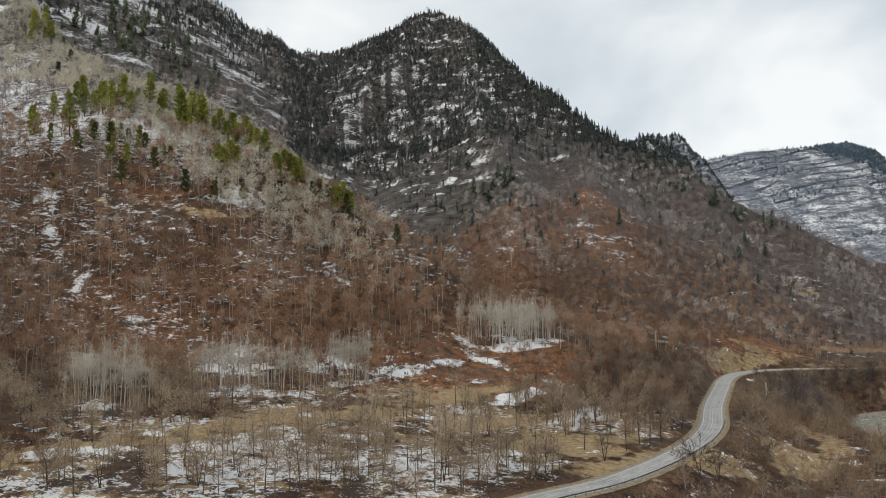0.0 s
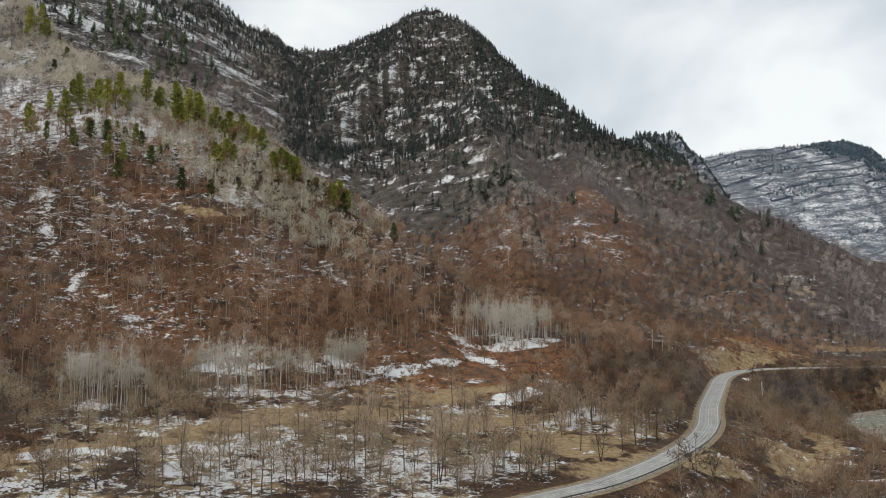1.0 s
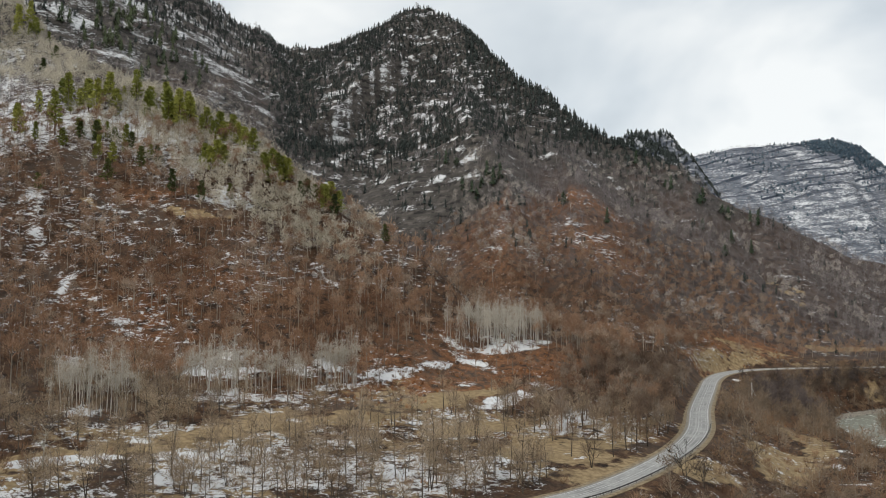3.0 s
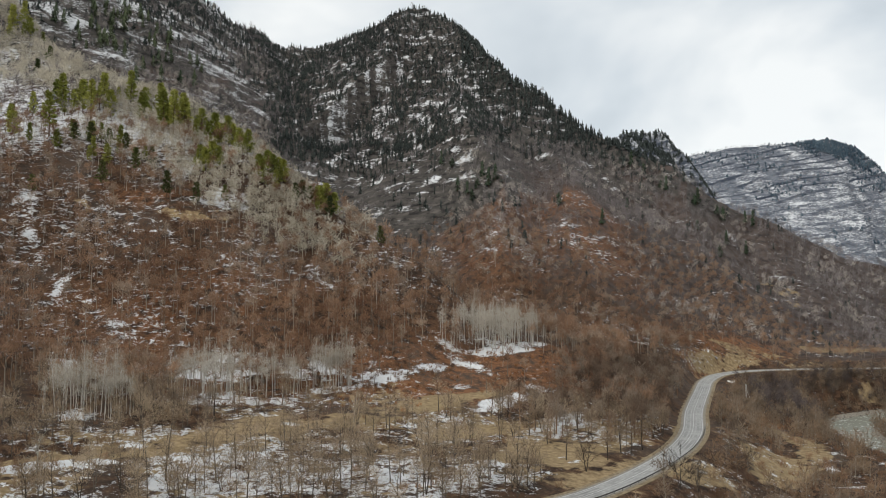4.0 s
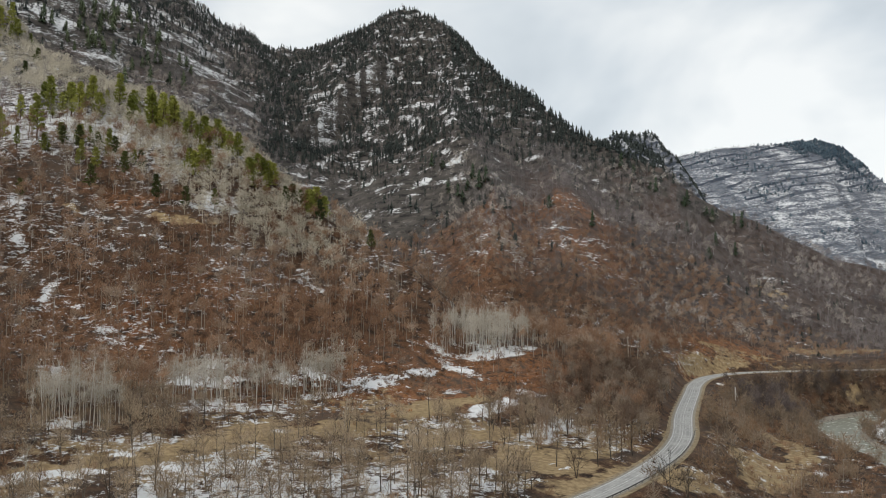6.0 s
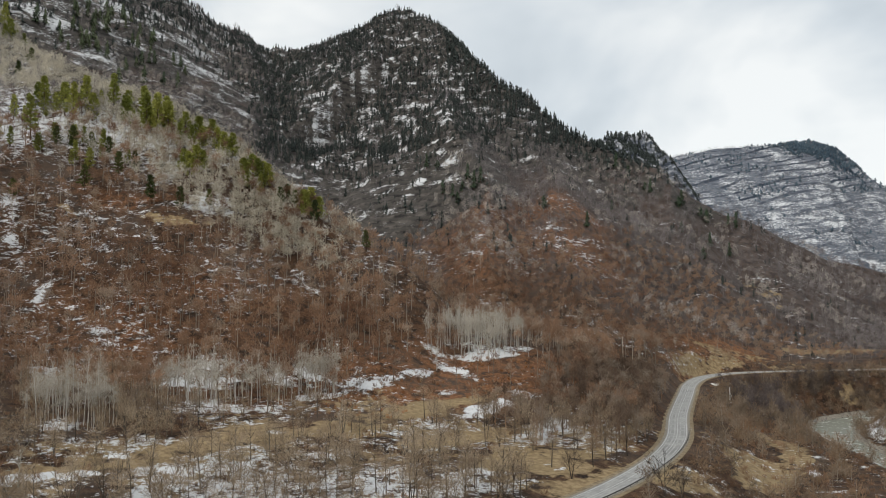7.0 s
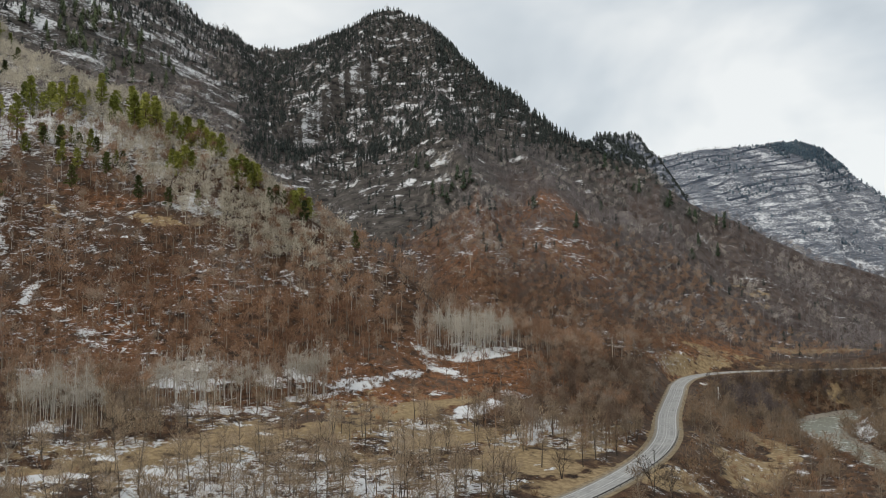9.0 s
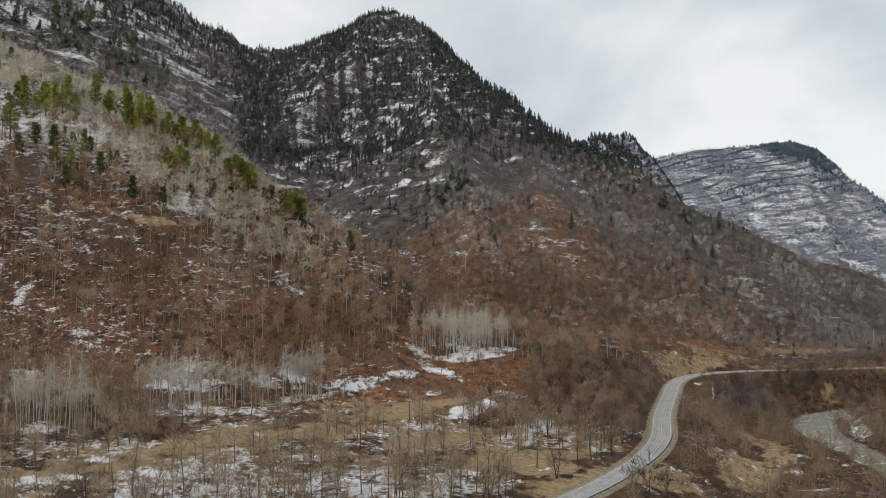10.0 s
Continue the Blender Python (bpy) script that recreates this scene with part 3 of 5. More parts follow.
def ground_values(x, y, z, slope, sd, dv):
    """How much snow, dry grass, red leaf litter, rock and gravel lies at each place."""
    broad, patch, small = rough(x, y, 120, 41, 3), rough(x, y, 34, 42, 3), rough(x, y, 12, 43, 2)
    wx, wy = x + 6 * rough(x, y, 22, 44, 3), y + 6 * rough(x, y, 22, 45, 3)
    upper = step(124, 160, z) * step(350, 430, y) * step(640, 520, y + 0.5 * np.minimum(x + 240, 0))
    lower = step(20, 35, z) * step(100, 80, z) * step(460, 420, y)
    face = step(110, 180, z) * step(600, 760, y) * step(1450, 1350, y) * step(250, 150, x - 0.4 * (z - 150))
    far = step(1350, 1500, y)
    crag = blob(x + 2 * (wx - x), y + 2 * (wy - y), *CRAG) * step(85, 120, z)
    shoulder = blob(x, y, 100, 690, 190, 170, 0) * (1 - step(170, 230, z))
    right = step(120, 260, x) * step(1300, 1100, y)
    snow = 0.33 + 0.07 * broad + (0.12 - 0.07 * face - 0.1 * far) * patch + 0.22 * upper + 0.01 * lower + 0.03 * face + 0.035 * step(190, 250, z) * face + 0.08 * far + 0.01 * crag + 0.02 * blob(x, y, -330, 600, 60, 60, 0) - 0.10 * blob(x, y, 105, 400, 60, 80, 0) + 0.03 * blob(x, y, 30, 640, 110, 110, 0) - 0.10 * blob(x, y, 20, 680, 30, 75, 0) - 0.06 * right * (1 - far)
    ledge = ((z + 0.05 * x + 9 * rough(x, y, 140, 31, 3)) / 17.0) % 1.0
    left, firs = left_mountain(x, y), stand(x, y, z)
    face = face * (1 - left)
    snow = snow + face * (0.20 * step(0.06, -0.24, firs) - 0.120 + 0.05 * step(0.35, 0.6, ledge)) - 0.05 * crag + 0.05 * step(150, 180, z) * step(240, 215, z) * step(40, 0, x) * step(-180, -130, x) * step(700, 740, y)
    # the beds of the crag rise to the east; those of the left mountain fall towards the ravine
    snow = snow + crag * (0.12 * rough(0.16 * x, z - 0.34 * x, 11, 57, 3) + 0.34 * rough(0.3 * x, z - 0.30 * x, 5, 59, 2)) + 0.10 * blob(x, y, 40, 640, 90, 100, 0) * rough(x, z, 14, 58, 2)
    snow = snow + left * step(230, 280, z) * (0.24 * rough(0.2 * x, z + 0.5 * x, 10, 60, 3) + 0.16 * rough(x, z, 12, 61, 2) + 0.03) - 0.05 * left * step(280, 230, z)
    snow = snow - 0.015 * far + 0.05 * far * rough(x, y * 0.3, 22, 55, 2) + 0.12 * far * rough(x, z * 0.3, 36, 56, 3) + 0.08 * blob(x, y, 1000, 2000, 160, 160, 0)
    snow = snow + 0.14 * step(20, 10, z) * step(0, 20, sd) * step(320, 280, y)
    snow = snow + 0.16 * blob(x, y, -22, 212, 44, 20, 8) + 0.10 * blob(x, y, -180, 465, 60, 22, -15)
    snow = snow - 0.05 * step(30, 12, near_line(x, y, CREST_SPUR)[0]) * step(100, 130, z) * step(340, 400, y) * step(-330, -270, x)
    for s in GRASS_SPOTS[2:5]:
        snow = snow - 0.22 * blob(x, y, *s)
    for s in SNOW_SPOTS:
        snow = np.maximum(snow, ((0.84 if s in SNOW_SPOTS[:2] else 0.68) + 0.4 * small) * blob(0.5 * (x + wx), 0.5 * (y + wy), *s))
    for s in SNOW_FIELDS:
        snow = np.maximum(snow, (0.48 + 0.12 * patch + 0.32 * small) * blob(wx, wy, *s))
    for s in GROVE_SNOW:
        snow = np.maximum(snow, (0.58 + 0.10 * patch + 0.45 * rough(x, y, 6, 46, 2)) * blob(wx, wy, *s))
    for line in SNOW_LINES:
        d, _, _ = near_line(0.5 * (x + wx), 0.5 * (y + wy), line)
        snow = np.maximum(snow, ((0.56 if line is SNOW_LINES[0] else 0.45 if line in SNOW_LINES[:4] else 0.66) + 0.36 * small) * (step(3.4, 0.6, d) if line is SNOW_LINES[0] else step(4.6, 0.8, d) if line in SNOW_LINES[:4] else step(6.5, 1.5, d)))
    snow = snow * (1 - 0.75 * blob(wx, wy, *DARK_STAND))
    road_side = step(11, 3, np.abs(sd) + 2.0 * small)
    snow = snow * (1 - road_side) * step(0.5, 4, dv)
    grass = np.maximum(0.24 + 0.28 * step(0, 20, sd) * step(140, 110, sd) * step(310, 290, y) + 0.3 * patch + 0.15 * small, 0.46 * road_side) * step(34, 18, z)
    for s in GRASS_SPOTS:
        grass = np.maximum(grass, ((0.64 if s in BANK_GRASS else 0.52 if s in GRASS_SPOTS[19:] else 0.72) + 0.35 * small) * blob(wx, wy, *s))
    track, _, _ = near_line(wx, wy, GRASS_TRACK)
    grass = np.maximum(grass, (0.62 + 0.4 * small) * step(8, 3.5, track))
    snow = np.where(snow < 0.6, snow * (1 - 0.85 * step(8, 3.5, track)), snow)
    grass = grass * (1 - 0.8 * blob(wx, wy, *DARK_STAND))
    red = np.zeros(x.shape) + 0.1
    for s in RED_SPOTS:
        red = np.maximum(red, ((0.95 if (s[0] > -20 and s[1] < 370) or s[0] > 145 else 0.56) + 0.5 * patch) * blob(wx, wy, *s))
    rock = np.clip(0.8 * crag + step(0.70, 1.0, slope) * step(90, 170, z) * 0.7 + 0.6 * face * (1 - shoulder) + 0.9 * far + 0.25 * patch * face, 0, 1)
    gravel = np.maximum(0.85 * step(9.0, 1.5, np.abs(sd)), step(6, 2, dv) * step(-2, -1, dv) * 0.8)
    grass = np.maximum(grass, 0.7 * blob(wx, wy, 196, 521, 30, 7, 34))
    # distance class: sets snow patch size, litter grey and the rock's haze tint
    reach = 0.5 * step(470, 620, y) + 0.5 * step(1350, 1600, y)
    return dict(reach=reach, snow=np.clip(snow, 0, 1), grass=grass, red=np.clip(red, 0, 1), rock=rock, gravel=gravel)


def build_ground():
    x, y = np.meshgrid(GX, GY)
    z, sd, dv = land(x, y)
    gz = np.gradient(z, GY, GX)
    slope = np.hypot(gz[0], gz[1])
    ny, nx = x.shape
    i = np.arange(ny * nx).reshape(ny, nx)
    faces = np.stack([i[:-1, :-1], i[:-1, 1:], i[1:, 1:], i[1:, :-1]], -1).reshape(-1, 4)
    me = flat_mesh("ground", np.stack([x, y, z], -1).reshape(-1, 3), faces, GROUND, True)
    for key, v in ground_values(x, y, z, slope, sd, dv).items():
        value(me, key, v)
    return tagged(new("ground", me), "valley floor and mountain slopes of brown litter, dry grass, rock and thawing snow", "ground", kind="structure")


def lie(x, y):
    """Height of the ground's own mesh at single places or arrays of them."""
    x, y = np.asarray(x, float), np.asarray(y, float)
    i = np.clip(np.searchsorted(GX, x) - 1, 0, len(GX) - 2)
    j = np.clip(np.searchsorted(GY, y) - 1, 0, len(GY) - 2)
    a, b = (x - GX[i]) / (GX[i + 1] - GX[i]), (y - GY[j]) / (GY[j + 1] - GY[j])
    return (GROUND_Z[j, i] * (1 - a) + GROUND_Z[j, i + 1] * a) * (1 - b) + (GROUND_Z[j + 1, i] * (1 - a) + GROUND_Z[j + 1, i + 1] * a) * b


ground = build_ground()
GROUND_Z = np.zeros(len(ground.data.vertices) * 3, np.float32)
ground.data.vertices.foreach_get("co", GROUND_Z)
GROUND_Z = GROUND_Z.reshape(len(GY), len(GX), 3)[:, :, 2].astype(float)


def ribbon(line, offset, width, lift, thick=0.0, along=(0.0, 1.0)):
    """A strip that follows a line at an offset to its right, its skirts going down by thick."""
    pts = np.array([p[:3] for p in line])
    n = len(pts)
    pts = pts[int(along[0] * n):max(int(along[1] * n), int(along[0] * n) + 2)]
    d = np.gradient(pts[:, :2], axis=0)
    d /= np.linalg.norm(d, axis=1)[:, None]
    right = np.stack([d[:, 1], -d[:, 0]], 1)
    rows = []
    for off, dz in ((offset - width / 2, -thick), (offset - width / 2, 0), (offset + width / 2, 0), (offset + width / 2, -thick)):
        rows.append(np.column_stack([pts[:, :2] + right * off, pts[:, 2] + lift + dz]))
    v = np.stack(rows, 1).reshape(-1, 3)
    k = np.arange(len(pts) - 1)[:, None] * 4 + np.arange(3)[None, :]
    return v, np.stack([k, k + 1, k + 5, k + 4], -1).reshape(-1, 4)


ROAD_FINE = smooth_line(ROAD, 4)
road = tagged(new("road", flat_mesh("road", *ribbon(ROAD_FINE, 0, 7.6, 0.06, 0.3), ASPHALT)), "worn pale grey two-lane asphalt mountain road", "road", kind="structure")
for side in (-3.35, 3.35):
    part("edge_line", flat_mesh("edge_line", *ribbon(ROAD_FINE, side, 0.22, 0.072, 0.01), PAINT), road, "worn white edge line")
for side in (-2.55, -1.05, 1.05, 2.55):
    part("wheel_track", flat_mesh("wheel_track", *ribbon(ROAD_FINE, side, 0.55, 0.066, 0.006), WORN_ASPHALT), road, "tyre-polished paler strip")
for side in (-4.25, 4.25):
    part("shoulder", flat_mesh("shoulder", *ribbon(ROAD_FINE, side, 1.0, 0.05, 0.2), SHOULDER), road, "stony tan road shoulder")
for side in (-5.45, 5.45):
    part("verge", flat_mesh("verge", *ribbon(ROAD_FINE, side, 1.5, 0.04, 0.3), VERGE), road, "narrow verge of dry grass")
part("centre_line", flat_mesh("centre_line", *ribbon(ROAD_FINE, 0.0, 0.17, 0.072, 0.01), PAINT), road, "worn white centre line")


def build_river():
    pts = [(p[0], p[1], WATER_Z) for p in smooth_line(RIVER, 3)]
    widths = np.array([p[2] for p in smooth_line(RIVER, 3)]) + 5.0
    a = np.array(pts)
    d = np.gradient(a[:, :2], axis=0)
    d /= np.linalg.norm(d, axis=1)[:, None]
    right = np.stack([d[:, 1], -d[:, 0]], 1)
    cols = [np.column_stack([a[:, :2] + right * (widths * s)[:, None], a[:, 2]]) for s in (-1, -0.5, 0, 0.5, 1)]
    v = np.stack(cols, 1).reshape(-1, 3)
    k = np.arange(len(pts) - 1)[:, None] * 5 + np.arange(4)[None, :]
    return flat_mesh("river", v, np.stack([k, k + 1, k + 6, k + 5], -1).reshape(-1, 4), WATER, True)


tagged(new("water", build_river()), "shallow grey-green mountain river with small rapids", "river", kind="structure")

# ---- trees ----
class Bits:
    """Gathers tubes and slivers as triangles."""

    def __init__(self):
        self.v, self.f, self.n = [], [], 0

    def tube(self, pts, radii, k=3, turn=0.0):
        start = self.n
        for p, r in zip(pts, radii):
            for i in range(k):
                a = turn + 2 * math.pi * i / k
                self.v.append((p[0] + r * math.cos(a), p[1] + r * math.sin(a), p[2]))
        self.n += k * len(pts)
        for s in range(len(pts) - 1):
            for i in range(k):
                a, b = start + s * k + i, start + s * k + (i + 1) % k
                self.f += [(a, b, b + k), (a, b + k, a + k)]

    def sliver(self, p, q, w, rng):
        d = (q[0] - p[0], q[1] - p[1], q[2] - p[2])
        r = (rng.uniform(-1, 1), rng.uniform(-1, 1), rng.uniform(-1, 1))
        c = (d[1] * r[2] - d[2] * r[1], d[2] * r[0] - d[0] * r[2], d[0] * r[1] - d[1] * r[0])
        m = w * 0.5 / max(1e-6, math.sqrt(c[0] ** 2 + c[1] ** 2 + c[2] ** 2))
        c = (c[0] * m, c[1] * m, c[2] * m)
        self.v += [(p[0] + c[0], p[1] + c[1], p[2] + c[2]), (p[0] - c[0], p[1] - c[1], p[2] - c[2]), q]
        self.f.append((self.n, self.n + 1, self.n + 2))
        self.n += 3

    def arrays(self):
        return np.array(self.v, np.float32).reshape(-1, 3), np.array(self.f, np.int32).reshape(-1, 3)


def along(p, az, rise, length):
    return (p[0] + length * math.cos(az) * math.cos(rise), p[1] + length * math.sin(az) * math.cos(rise), p[2] + length * math.sin(rise))


def bare_tree(seed, tall, spread, bare=0.35, limbs=10, subs=3, twigs=6, width=0.07, rise=0.75, stems=1, sides=5, tubes=True, girth=0.013, reach=(0.28, 0.6), puff=0, spray=(0.7, 1.3)):
    """Trunk and crown of a leafless tree: tapered trunk, limbs that fork, and fine twigs."""
    rng = random.Random(seed)
    trunk, crown = Bits(), Bits()
    for s in range(stems):
        lean = (rng.uniform(-0.05, 0.05) + (0.18 * math.cos(2.1 * s) if stems > 1 else 0), rng.uniform(-0.05, 0.05) + (0.18 * math.sin(2.1 * s) if stems > 1 else 0))
        top = tall * (1 - 0.12 * s)
        r0 = girth * top + 0.02
        spine = [(lean[0] * top * u + 0.02 * top * rng.uniform(-1, 1) * u, lean[1] * top * u + 0.02 * top * rng.uniform(-1, 1) * u, top * u - 0.3 * (u == 0)) for u in (0, 0.3, 0.6, 0.97)]
        trunk.tube(spine, (r0, r0 * 0.75, r0 * 0.45, 0.015), sides)
        for i in range(limbs):
            u = bare + (0.96 - bare) * ((i + rng.random()) / limbs)
            k = min(2, int(u / 0.34))
            a, b, w = spine[k], spine[k + 1], min(1, max(0, (u - 0.3 * k) / 0.32))
            p = tuple(a[j] + (b[j] - a[j]) * w for j in range(3))
            az, up = i * 2.4 + rng.uniform(-0.6, 0.6), rise + rng.uniform(-0.25, 0.25) + 0.35 * (u - 0.5)
            v = (u - bare) / (1 - bare)
            size = spread * (0.62 + 0.5 * math.sin(math.pi * min(1, 0.15 + 0.8 * v)) - 0.25 * v) * rng.uniform(0.75, 1.2)
            q = along(p, az, up, size * 0.55)
            e = along(q, az + rng.uniform(-0.4, 0.4), up + rng.uniform(0.0, 0.35), size * 0.5)
            if tubes:
                trunk.tube((p, q, e), (0.035 * size ** 0.7, 0.022 * size ** 0.7, 0.006), 3)
            else:
                crown.sliver(p, e, width * 1.2, rng)
            for m in range(subs):
                t = (m + rng.random()) / subs
                o = tuple(p[j] + (q[j] - p[j]) * (0.4 + 0.6 * t * 2) if t < 0.5 else q[j] + (e[j] - q[j]) * (2 * t - 1) for j in range(3))
                saz, sup = az + rng.uniform(-1.1, 1.1), up + rng.uniform(-0.3, 0.5)
                far = along(o, saz, sup, size * rng.uniform(0.3, 0.5))
                if subs > 1:
                    crown.sliver(o, far, width * 0.9, rng)
                for w_ in range(twigs):
                    t2 = rng.random()
                    g = tuple(o[j] + (far[j] - o[j]) * t2 for j in range(3))
                    crown.sliver(g, along(g, saz + rng.uniform(-1.3, 1.3), sup + rng.uniform(-0.5, 0.7), size * rng.uniform(*reach)), width * rng.uniform(0.5, 1.0), rng)
    # the fine outer twigs fill an uneven, rounded crown
    lobes = []
    for k in range(6 if puff else 0):
        az, u = k * 2.4 + rng.uniform(-0.4, 0.4), rng.uniform(bare + 0.16, 0.86)
        wide = spread * rng.uniform(0.3, 0.62) * (1.15 - 0.7 * abs(u - 0.55))
        lobes.append((wide * math.cos(az), wide * math.sin(az), tall * u, spread * rng.uniform(0.42, 0.62)))
    for k in range(puff):
        cx, cy, cz, r = lobes[k % len(lobes)]
        az, rise_, d = rng.uniform(0, 6.283), math.asin(rng.uniform(-0.75, 1)), r * rng.random() ** 0.4
        g = along((cx, cy, cz), az, rise_, d)
        crown.sliver(g, along(g, az + rng.uniform(-0.7, 0.7), 0.6 * rise_ + rng.uniform(0.1, 0.8), rng.uniform(*spray)), width * rng.uniform(0.6, 1.1), rng)
    return trunk.arrays(), crown.arrays()


def shrub(seed, tall, twigs, width):
    rng = random.Random(seed)
    b = Bits()
    for i in range(twigs):
        az, r = rng.uniform(0, 6.283), tall * 0.45 * math.sqrt(rng.random())
        base = (r * math.cos(az) * 0.7, r * math.sin(az) * 0.7, -0.15 + rng.random() ** 2 * tall * 0.5)
        b.sliver(base, along(base, az + rng.uniform(-1, 1), rng.uniform(0.5, 1.5), tall * rng.uniform(0.3, 0.62)), width * rng.uniform(0.6, 1.3), rng)
    return b.arrays()


def fir(seed, tall, tiers, boughs, radius, taper=0.55):
    """Needled crown of a fir: drooping boughs in ragged tiers."""
    rng = random.Random(seed)
    b = Bits()
    b.tube([(0, 0, -0.4), (0, 0, tall)], (0.02 * tall, 0.01), 3)
    for t in range(tiers):
        u = (t + 0.3) / tiers
        r = radius * (1 - u) ** taper * rng.uniform(0.7, 1.2) + 0.1
        z = tall * (0.12 + 0.86 * u)
        for k in range(boughs):
            a = 2 * math.pi * (k + rng.uniform(-0.3, 0.3)) / boughs + t * 0.7
            rr, dz, w = r * rng.uniform(0.45, 1.35), tall / tiers, rng.uniform(1.6, 3.0) / boughs
            n = b.n
            b.v += [(0, 0, z + dz * 0.8), (rr * math.cos(a - w), rr * math.sin(a - w), z - dz * rng.uniform(0.1, 0.9)), (rr * math.cos(a + w), rr * math.sin(a + w), z - dz * rng.uniform(0.1, 0.9))]
            b.f.append((n, n + 1, n + 2))
            b.n += 3
    return b.arrays()


def pine(seed, tall, bare, radius, clumps, needles):
    """Trunk with stubs, and a crown of clumps of needle sprays."""
    rng = random.Random(seed)
    trunk, crown = Bits(), Bits()
    trunk.tube([(0, 0, -0.4), (0.01 * tall, 0, tall * 0.5), (0, 0.01 * tall, tall * 0.97)], (0.017 * tall, 0.012 * tall, 0.02), 5)
    for i in range(clumps):
        u = bare + (1 - bare) * (i + rng.random()) / clumps
        v = (u - bare) / (1 - bare)
        r = radius * (1.05 - v) ** 0.7 * min(1, 0.55 + 2.2 * v) * rng.uniform(0.55, 1.1)
        az = i * 2.4 + rng.uniform(-0.5, 0.5)
        base = (0, 0, tall * u * 0.97)
        c = along(base, az, rng.uniform(-0.05, 0.4), r)
        trunk.sliver(base, c, 0.1, rng)
        for k in range(needles):
            t = rng.uniform(0.25, 1.1)
            o = tuple(base[j] + (c[j] - base[j]) * t + rng.uniform(-0.3, 0.3) for j in range(3))
            crown.sliver(o, along(o, az + rng.uniform(-1.6, 1.6), rng.uniform(-0.3, 0.9), rng.uniform(0.7, 1.3)), rng.uniform(0.45, 0.85), rng)
    return trunk.arrays(), crown.arrays()


def spread_out(name, shapes, places, sizes, material, seed, label, category, widths=None):
    """Many plants of a kind, too many to count, joined into one mesh."""
    rng = np.random.default_rng(seed)
    n = len(places)
    kinds = rng.integers(0, len(shapes), n)
    vs, fs, ts, base = [], [], [], 0
    for k, (v, f) in enumerate(shapes):
        pick = np.where(kinds == k)[0]
        if not len(pick):
            continue
        a = rng.uniform(0, 2 * math.pi, len(pick))
        s = sizes[pick]
        w = s * (widths[pick] if widths is not None else 1.0)
        c, d = np.cos(a) * w, np.sin(a) * w
        out = np.empty((len(pick), len(v), 3), np.float32)
        out[:, :, 0] = v[None, :, 0] * c[:, None] - v[None, :, 1] * d[:, None] + places[pick, 0:1]
        out[:, :, 1] = v[None, :, 0] * d[:, None] + v[None, :, 1] * c[:, None] + places[pick, 1:2]
        out[:, :, 2] = v[None, :, 2] * s[:, None] + places[pick, 2:3]
        vs.append(out.reshape(-1, 3))
        fs.append((f[None] + (base + np.arange(len(pick)) * len(v))[:, None, None]).reshape(-1, 3))
        # neighbours are often of one kind
        kin = np.clip(0.5 + 1.1 * rough(places[pick, 0], places[pick, 1], 48, 120, 3), 0, 1)
        ts.append(np.repeat(0.58 * rng.random(len(pick)) + 0.42 * kin, len(v)))
        base += len(pick) * len(v)
    me = flat_mesh(name, np.concatenate(vs), np.concatenate(fs), material, False, np.concatenate(ts))
    return tagged(new(name, me), label, category, kind="stuff")


def sites(seed, lo, hi, pace, want):
    """Jittered places on the plan within the box, kept by chance according to want(x, y, z)."""
    rng = np.random.default_rng(seed)
    x, y = np.meshgrid(np.arange(lo[0], hi[0], pace), np.arange(lo[1], hi[1], pace))
    x, y = x.ravel() + rng.uniform(-0.55, 0.55, x.size) * pace, y.ravel() + rng.uniform(-0.55, 0.55, x.size) * pace
    seen = np.abs(x) < 0.66 * y + 25
    x, y = x[seen], y[seen]
    z = lie(x, y)
    keep = rng.random(len(x)) < want(x, y, z)
    return np.column_stack([x, y, z])[keep]


def off_road(x, y):
    d, _, side = near_line(x, y, ROAD)
    r, (half,), _ = near_line(x, y, RIVER)
    return step(7.5, 10, d) * step(half + 1, half + 3, r)


CREST_PINE_SPOTS = [(-150, 479), (-147, 477), (-142, 480), (-138, 478), (-150, 453), (-146, 451), (-143, 454), (-140, 456), (-133, 474), (-130, 472), (-127, 474), (-112, 465), (-109, 463), (-106, 466), (-103, 465), (-113, 457), (-116, 459), (-79, 455), (-75, 457), (-70, 455), (-160, 484)]
GROVES = [(-119, 252, 14, 12, 20), (-88, 286, 18, 9, 25), (-66, 290, 12, 7, 15), (-47, 306, 11, 7, 15), (20, 388, 20, 20, 10), (0, 376, 8, 9, 0), (38, 388, 8, 9, 0)]


def grove(x, y):
    return np.max([blob(x, y, *g) for g in GROVES], axis=0)


def glade(x, y):
    """1 along the snowy gullies of the wood, where hardly a tree stands."""
    return np.maximum(step(16, 9, near_line(x, y + 9, SNOW_LINES[0])[0]), np.max([step(6, 3, near_line(x, y, line)[0]) for line in SNOW_LINES[1:3]], axis=0))


def open_grass(x, y):
    spots = np.max([blob(x, y, *g) for g in GRASS_SPOTS[:11] + GRASS_SPOTS[12:] + RED_SPOTS[:1] + SNOW_SPOTS[:2]], axis=0)
    return np.maximum(spots, step(11, 6, near_line(x, y, GRASS_TRACK)[0]))


def meadow(x, y):
    """1 on the open ground behind the clearing, where only low brush grows."""
    return np.maximum(open_grass(x, y), np.maximum(blob(x, y, 6, 326, 46, 30, 28), blob(x, y, -28, 285, 26, 16, 35)))


